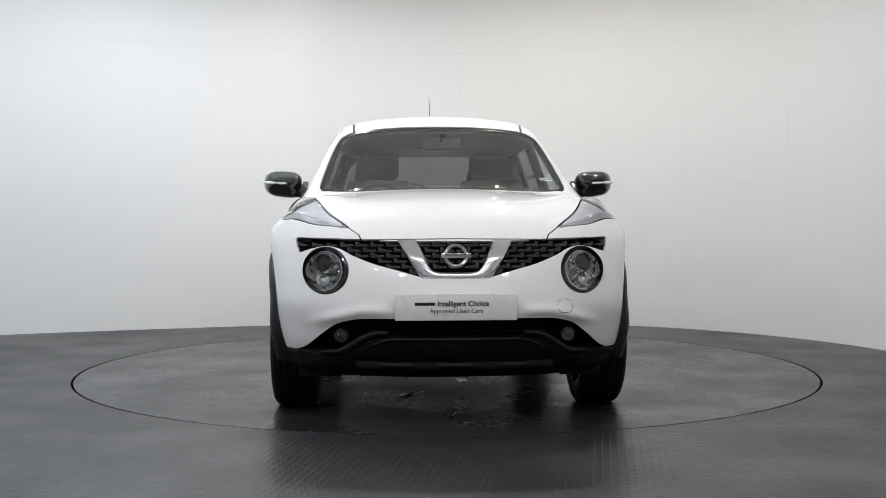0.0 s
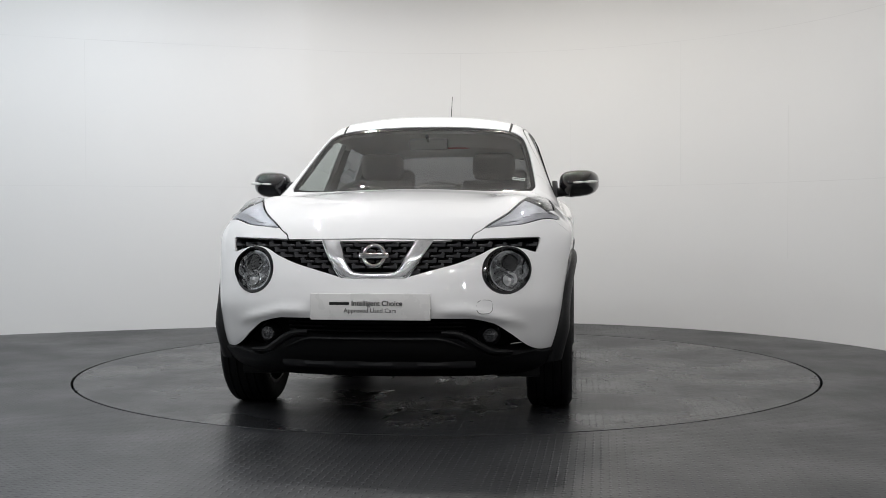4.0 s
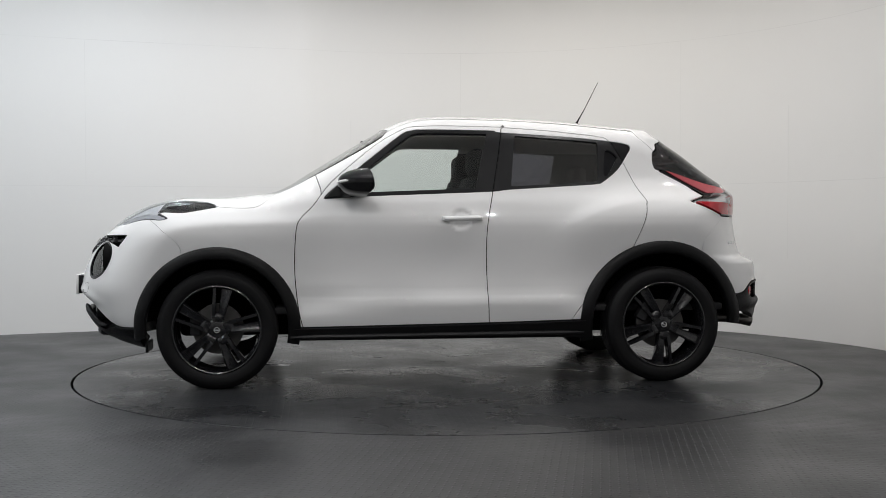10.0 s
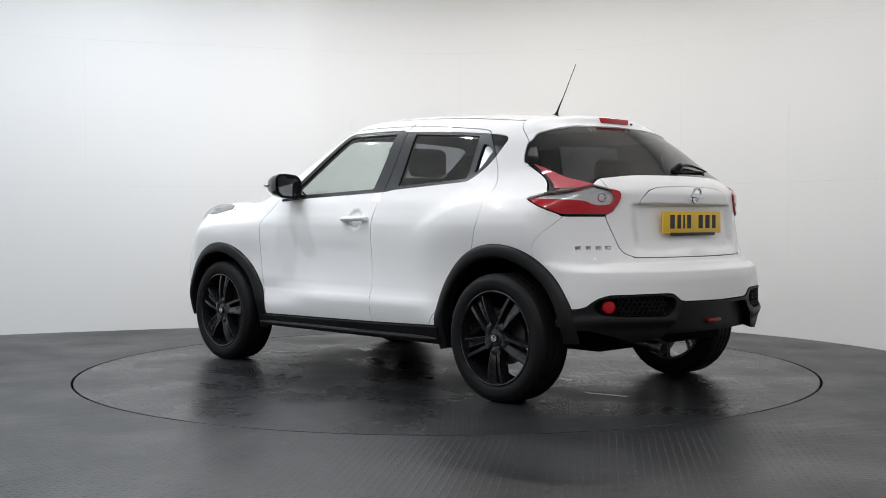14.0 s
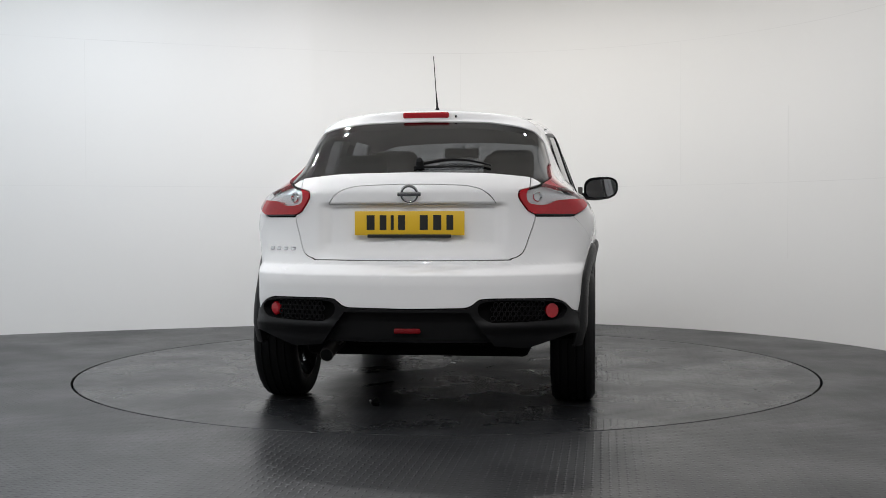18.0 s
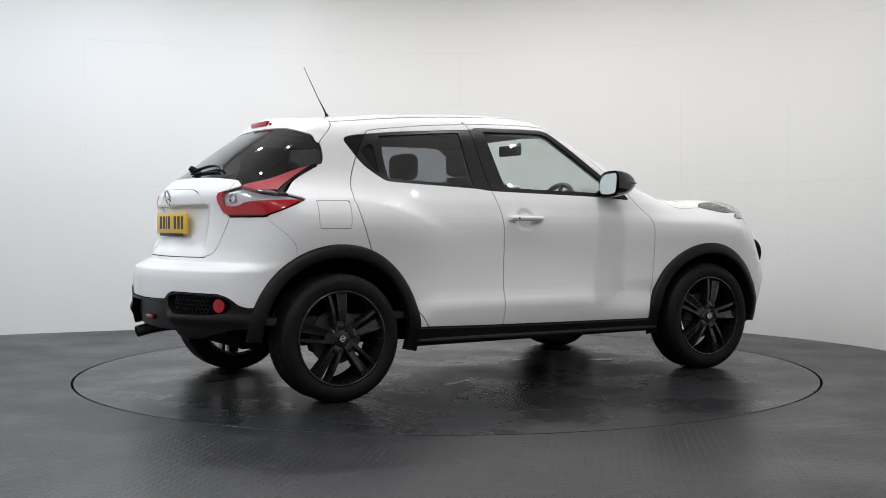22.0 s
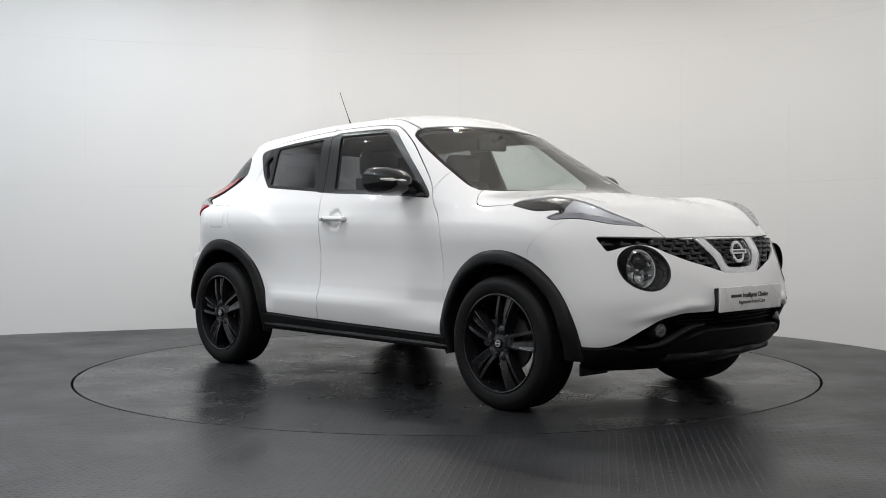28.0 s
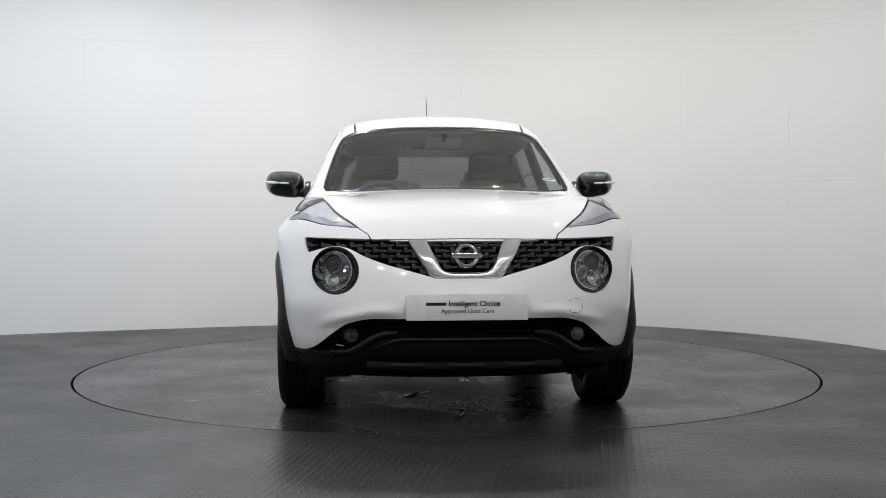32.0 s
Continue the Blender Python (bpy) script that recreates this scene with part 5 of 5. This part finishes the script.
        part("bumper_lip", tube(pts, [0.004] + [r] * 23 + [0.004], 10), mat, car, "rounded lip of the lower bumper")


def build_front_lower():
    # satin skid plate with a scalloped upper edge
    bm = bmesh.new()
    rows = []
    for y in np.linspace(-0.44, 0.44, 73):
        scallop = 0.5 + 0.5 * math.cos(2 * math.pi * y / 0.27)
        scallop = scallop ** 0.45
        end = min(1.0, (0.44 - abs(y)) / 0.05)
        top = 0.304 + 0.030 * (1 - scallop * (abs(y) < 0.405)) * end
        rows.append([bm.verts.new((skin_x(abs(y), 0.30) + d, y, z)) for d, z in ((-0.03, top + 0.002), (0.006, top), (0.020, top - 0.008), (0.022, 0.284), (0.012, 0.270), (-0.03, 0.266))])
    for p, q in zip(rows, rows[1:]):
        for i in range(5):
            bm.faces.new((p[i], p[i + 1], q[i + 1], q[i]))
    bm.faces.new(rows[0])
    bm.faces.new(rows[-1][::-1])
    part("skid_plate", bm, SKID, car, "dark grey satin skid plate with scalloped edge", smooth=40)
    for s in (1, -1):
        part("air_dam_flap", box(1.66, 0.615 * s, 0.222, 0.016, 0.20, 0.060, 0.006), BLACK_PLASTIC, car, "black rubber air-dam flap")


def build_sides():
    for s in (1, -1):
        # mirror: base, shell, glass, indicator
        foot = part("door_mirror", prism([(0.665, 1.052), (0.665, 1.052 + 0.006), (0.60, 1.125), (0.555, 1.150), (0.44, 1.085), (0.44, 1.066)], 0.03, lambda a, b, d: (a, s * (0.752 + d + 0.05 * (1.1 - b)), b), 0.006), GLOSS_BLACK, car, "gloss black door mirror")
        bm = bmesh.new()
        rings = []
        for k in range(13):
            q = 1 - (1 - k / 12) ** 1.5
            x = 0.445 + 0.155 * q
            f = math.sqrt(max(0.0, 1 - (max(0, q - 0.05) / 0.97) ** 2.2)) if k < 12 else 0.10
            ring = []
            for a in np.linspace(0, 2 * math.pi, 25)[:-1]:
                c, n = math.cos(a), math.sin(a)
                u = math.copysign(abs(c) ** 0.62, c) * 0.112 * (0.30 + 0.70 * f)
                w = math.copysign(abs(n) ** 0.7, n) * (0.076 - 0.008 * c) * f
                ring.append(bm.verts.new((x - 0.035 * (u / 0.11 > 0) * (u / 0.11) ** 2, s * (0.902 + u - 0.015 * q), 1.137 + w + 0.008 * u / 0.11)))
            rings.append(ring)
        for p, q in zip(rings, rings[1:]):
            for i in range(24):
                bm.faces.new((p[i], p[(i + 1) % 24], q[(i + 1) % 24], q[i]))
        bm.faces.new(rings[0])
        bm.faces.new(rings[-1])
        part("mirror_shell", bm, GLOSS_BLACK, foot, "gloss black mirror shell", smooth=50)
        part("mirror_arm", tube([(0.56, s * 0.765, 1.082), (0.53, s * 0.83, 1.088), (0.52, s * 0.88, 1.10)], [0.028, 0.024, 0.02], 12), BLACK_PLASTIC, foot)
        g = [(0.098 * math.copysign(abs(math.cos(a)) ** 0.62, math.cos(a)), 0.060 * math.copysign(abs(math.sin(a)) ** 0.7, math.sin(a))) for a in np.linspace(0, 2 * math.pi, 25)[:-1]]
        part("mirror_glass", prism(g, 0.004, lambda a, b, d: (0.437 - d - 0.035 * (a > 0) * (a / 0.11) ** 2 - 0.05 * a + 0.08 * b, s * (0.902 + a), 1.137 + b + 0.008 * a / 0.11), 0), MIRROR, foot, "silvered mirror glass")
        pts = [(0.598 - 0.30 * (u - 0.0) ** 2 * 9 - 0.02 * u, s * (0.868 + u), 1.138 + 0.05 * u) for u in np.linspace(0.0, 0.135, 8)]
        part("mirror_indicator", tube(pts, [0.004, 0.007, 0.0085, 0.0085, 0.0085, 0.008, 0.007, 0.004], 8), PLATE_WHITE, foot, "white indicator strip")
        # door handle
        pts, rad = [], []
        for k in range(13):
            q = k / 12
            x = 0.005 - 0.215 * q
            yy = skin_y(x, 0.99)
            pts.append((x, s * (yy + 0.022 + 0.016 * math.sin(math.pi * min(1, max(0, q))) ** 0.5), 0.936 + 0.004 * q))
            rad.append(0.0195 if 0.05 < q < 0.95 else 0.014)
        hd = part("door_handle", tube(pts, rad, 12, flat=0.8), PAINT, car, "white door handle")
        for x in (0.0, -0.205):
            part("handle_foot", box(x, s * (skin_y(x, 0.937) + 0.008), 0.937, 0.028, 0.04, 0.026, 0.008), PAINT, hd)
        part("key_hole", lathe([(0.0, 0.002), (0.006, 0.002), (0.006, -0.01), (0.0, -0.01)], 14, "y", m=Matrix.Translation((-0.165, s * (skin_y(-0.165, 0.99) + 0.044), 0.939))), DARK, hd)
        # lower lip of the sill
        pts = [(x, s * (skin_y(x, 0.30) + 0.020), 0.286 - 0.008 * (x + 0.8) / 1.6) for x in np.linspace(-0.80, 0.86, 14)]
        part("sill_lip", tube(pts, [0.006] + [0.014] * 12 + [0.006], 10), SATIN_BLACK, car, "rounded black sill lip")


def build_rear():
    pl = part("rear_plate", box(-1.872, 0.004, 0.915, 0.012, 0.525, 0.114, 0.003), PLATE_YELLOW, tailgate, "yellow rear number plate")
    y = 0.215
    for w in (0.052, 0.044, 0.020, 0.046, -1, 0.052, 0.052, 0.044):
        if w < 0:
            y -= 0.045
            continue
        part("plate_bar", box(-1.8785, y - w / 2, 0.918, 0.0012, w * 0.74, 0.070, 0), INK, pl)
        y -= w + 0.012
    part("plate_footer", box(-1.879, 0.004, 0.854, 0.008, 0.40, 0.016, 0.002), INK, pl)
    ring = lathe([(0.038 + 0.007 * math.cos(a), 0.005 * math.sin(a)) for a in np.linspace(0, 2 * math.pi, 11)[:-1]], 36, "x", closed=True)
    box(-0.003, 0, 0, 0.012, 0.112, 0.020, 0.003, bm=ring)
    em = part("rear_emblem", ring, CHROME, tailgate, "chrome ring emblem with a crossbar")
    em.matrix_basis = pose(skin_x(0.0, 1.052, -2.3) - 0.020, 0.0, 1.052, 0, -12, 0)
    # high brake lamp
    part("high_brake_lamp", box(skin_x(0.0, 1.470, -2.3) + 0.010, 0.0, 1.470, 0.045, 0.240, 0.030, 0.009, 3), RED_LENS, tailgate, "red high-level brake lamp")
    part("washer_jet", lathe([(0.0, -0.01), (0.006, -0.01), (0.008, 0.01), (0.0, 0.01)], 12, "x", m=Matrix.Translation((skin_x(0.155, 1.462, -2.3), -0.155, 1.462))), GLOSS_BLACK, tailgate)
    # wiper
    wx = skin_x(0.05, 1.19, -2.3)
    wp = part("rear_wiper", lathe([(0.0, -0.05), (0.014, -0.048), (0.020, -0.03), (0.022, 0.01), (0.0, 0.01)], 20, "x", m=Matrix.Translation((wx, -0.03, 1.19)) @ pose(0, 0, 0, 0, 35, 0)), BLACK_PLASTIC, tailgate, "black rear wiper")
    arm, rad = [], []
    for k in range(9):
        q = k / 8
        yy, zz = -0.03 - 0.34 * q, 1.197 + 0.028 * math.sin(math.pi * q) - 0.005 * q
        arm.append((skin_x(abs(yy), zz, -2.3) - 0.028 + 0.012 * q, yy, zz))
        rad.append(0.0135 - 0.007 * q)
    part("wiper_arm", tube(arm, rad, 8, flat=0.7), BLACK_PLASTIC, wp)
    blade = [(skin_x(abs(yy), zz, -2.3) - 0.008, yy, zz) for yy, zz in ((0.0, 1.182), (-0.1, 1.185), (-0.2, 1.187), (-0.33, 1.186))]
    part("wiper_blade", tube(blade, 0.006, 6), RUBBER, wp)
    # reflectors, mesh inserts, rear fog lamp, exhaust, badge
    for s in (1, -1):
        m = skin_frame(0.672, 0.506, -2.3, -0.018)
        rf = part("rear_reflector", lathe([(0.0, 0.012), (0.026, 0.010), (0.033, 0.004), (0.034, -0.01), (0.0, -0.01)], 28, "y"), RED_LENS, car, "round red reflector")
        rf.matrix_basis = m if s > 0 else Matrix.Diagonal((1, -1, 1, 1)) @ m @ Matrix.Diagonal((1, -1, 1, 1)) 
        for row in range(4):
            for col in range(9):
                yy = 0.40 + 0.026 * col + 0.013 * (row % 2)
                zz = 0.475 + 0.021 * row
                if (yy - 0.672) ** 2 + (zz - 0.506) ** 2 < 0.044 ** 2 or yy > 0.63:
                    continue
                xx = skin_x(yy, zz, -2.3) + 0.012
                ob = new("mesh_cell", MESH_CELL)
                ob.parent = car
                nn = outward(np.array([[xx, yy, zz]]))[0]
                ob.matrix_basis = Matrix.Translation((xx, s * yy, zz)) @ pose(0, 0, 0, 0, 0, s * math.degrees(math.atan2(nn[1], nn[0])))
    part("rear_fog_lamp", box(skin_x(0.0, 0.415, -2.3) + 0.028, -0.005, 0.415, 0.02, 0.125, 0.026, 0.008, 3), RED_DEEP, car, "dark red rear fog lamp")
    ex = part("exhaust_pipe", tube([(-1.66, 0.385, 0.330), (-1.80, 0.385, 0.325), (-1.90, 0.385, 0.312), (-1.965, 0.385, 0.296)], 0.033, 20), PIPE, car, "steel exhaust tailpipe")
    # near-black plug on the solid pipe end paints the shaded bore
    part("exhaust_mouth_shade", tube([(-1.955, 0.385, 0.2985), (-1.9665, 0.385, 0.2955)], 0.029, 20), DARK, ex)
    part("exhaust_hanger", tube([(-1.84, 0.335, 0.40), (-1.84, 0.335, 0.345), (-1.84, 0.36, 0.328)], 0.007, 8), PIPE, ex, "bent steel hanger")
    part("silencer", tube([(-1.70, -0.35, 0.38), (-1.70, -0.33, 0.38), (-1.70, 0.28, 0.38), (-1.70, 0.30, 0.38)], [0.08, 0.09, 0.09, 0.08], 20, flat=0.6), PIPE, car, "steel exhaust silencer")
    yy = 0.738
    for w in (0.036, 0.036, 0.036, 0.040):
        m = skin_frame(yy - w / 2, 0.792, -2.3, 0.002)
        ob = part("badge_bar", box(0, 0, 0, w * 0.80, 0.005, 0.017, 0.002), CHROME, car, "chrome badge bar")
        ob.matrix_basis = m
        yy -= w + 0.006
    # aerial
    base = lathe([(0.0, 0.028), (0.006, 0.026), (0.012, 0.010), (0.028, 0.0), (0.0, -0.01)], 16, "z", m=Matrix.Translation((-0.945, 0, top_line(-0.945) - 0.002)) @ pose(0, 0, 0, 0, -15, 0))
    an = part("aerial", base, BLACK_PLASTIC, car, "thin black roof aerial")
    z0 = float(top_line(-0.945))
    part("aerial_mast", tube([(-0.948, 0, z0 + 0.01), (-0.965, 0, z0 + 0.045), (-1.00, 0, z0 + 0.105), (-1.09, 0, 1.812)], [0.007, 0.005, 0.0026, 0.002], 8), BLACK_PLASTIC, an)


def make_cell():
    bm = lathe([(0.0135, 0.0), (0.0135, 0.012), (0.0105, 0.012), (0.0105, 0.0)], 6, "x", closed=True)
    me = bpy.data.meshes.new("mesh_cell")
    bm.to_mesh(me)
    bm.free()
    me.materials.append(MESH_BLACK)
    return me


MESH_CELL = make_cell()
build_front()
build_front_lower()
build_sides()
build_rear()


def build_ceiling_lights():
    for x, y, watts, colour in DOWNLIGHTS:
        bm = lathe([(0.065, 0.0), (0.085, 0.0), (0.085, -0.056), (0.065, -0.045)], 24, "z", closed=True, m=Matrix.Translation((x, y, CEIL)))
        tagged(part("downlight", bm, PLATE_WHITE), "small round white ceiling downlight", "downlight", "downlights")


build_ceiling_lights()


def motions():
    turn = [(0.0, -2.98), (2.0, -2.98), (2.5, -2.8), (3.0, -1.16), (3.5, 2.05), (4.2, 8.9), (5.5, 25.54), (6.0, 31.82), (7.0, 44.6), (8.0, 57.5), (9.0, 70.48), (10.0, 83.45),
            (11.0, 96.5), (12.0, 109.6), (13.0, 122.9), (13.5, 129.5), (15.5, 155.45), (16.0, 161.93), (17.0, 174.8), (18.0, 187.65), (19.0, 200.55), (20.0, 213.42), (21.0, 226.27), (22.0, 239.1), (23.0, 252.05),
            (24.0, 265.05), (25.0, 278.05), (25.5, 284.56), (27.5, 310.47), (28.0, 316.87), (29.0, 329.64), (29.5, 336.0), (30.0, 342.2), (30.5, 347.95), (31.0, 352.34), (31.5, 354.85), (32.0, 355.77)]
    walk(car, [(t, pose(0, 0, 0, 0, 0, -90 - a) @ Matrix.Translation((-AXIS[0], -AXIS[1], 0))) for t, a in turn])
    walk(turntable, [(t, pose(0, 0, 0, 0, 0, -90 - a)) for t, a in turn])


motions()
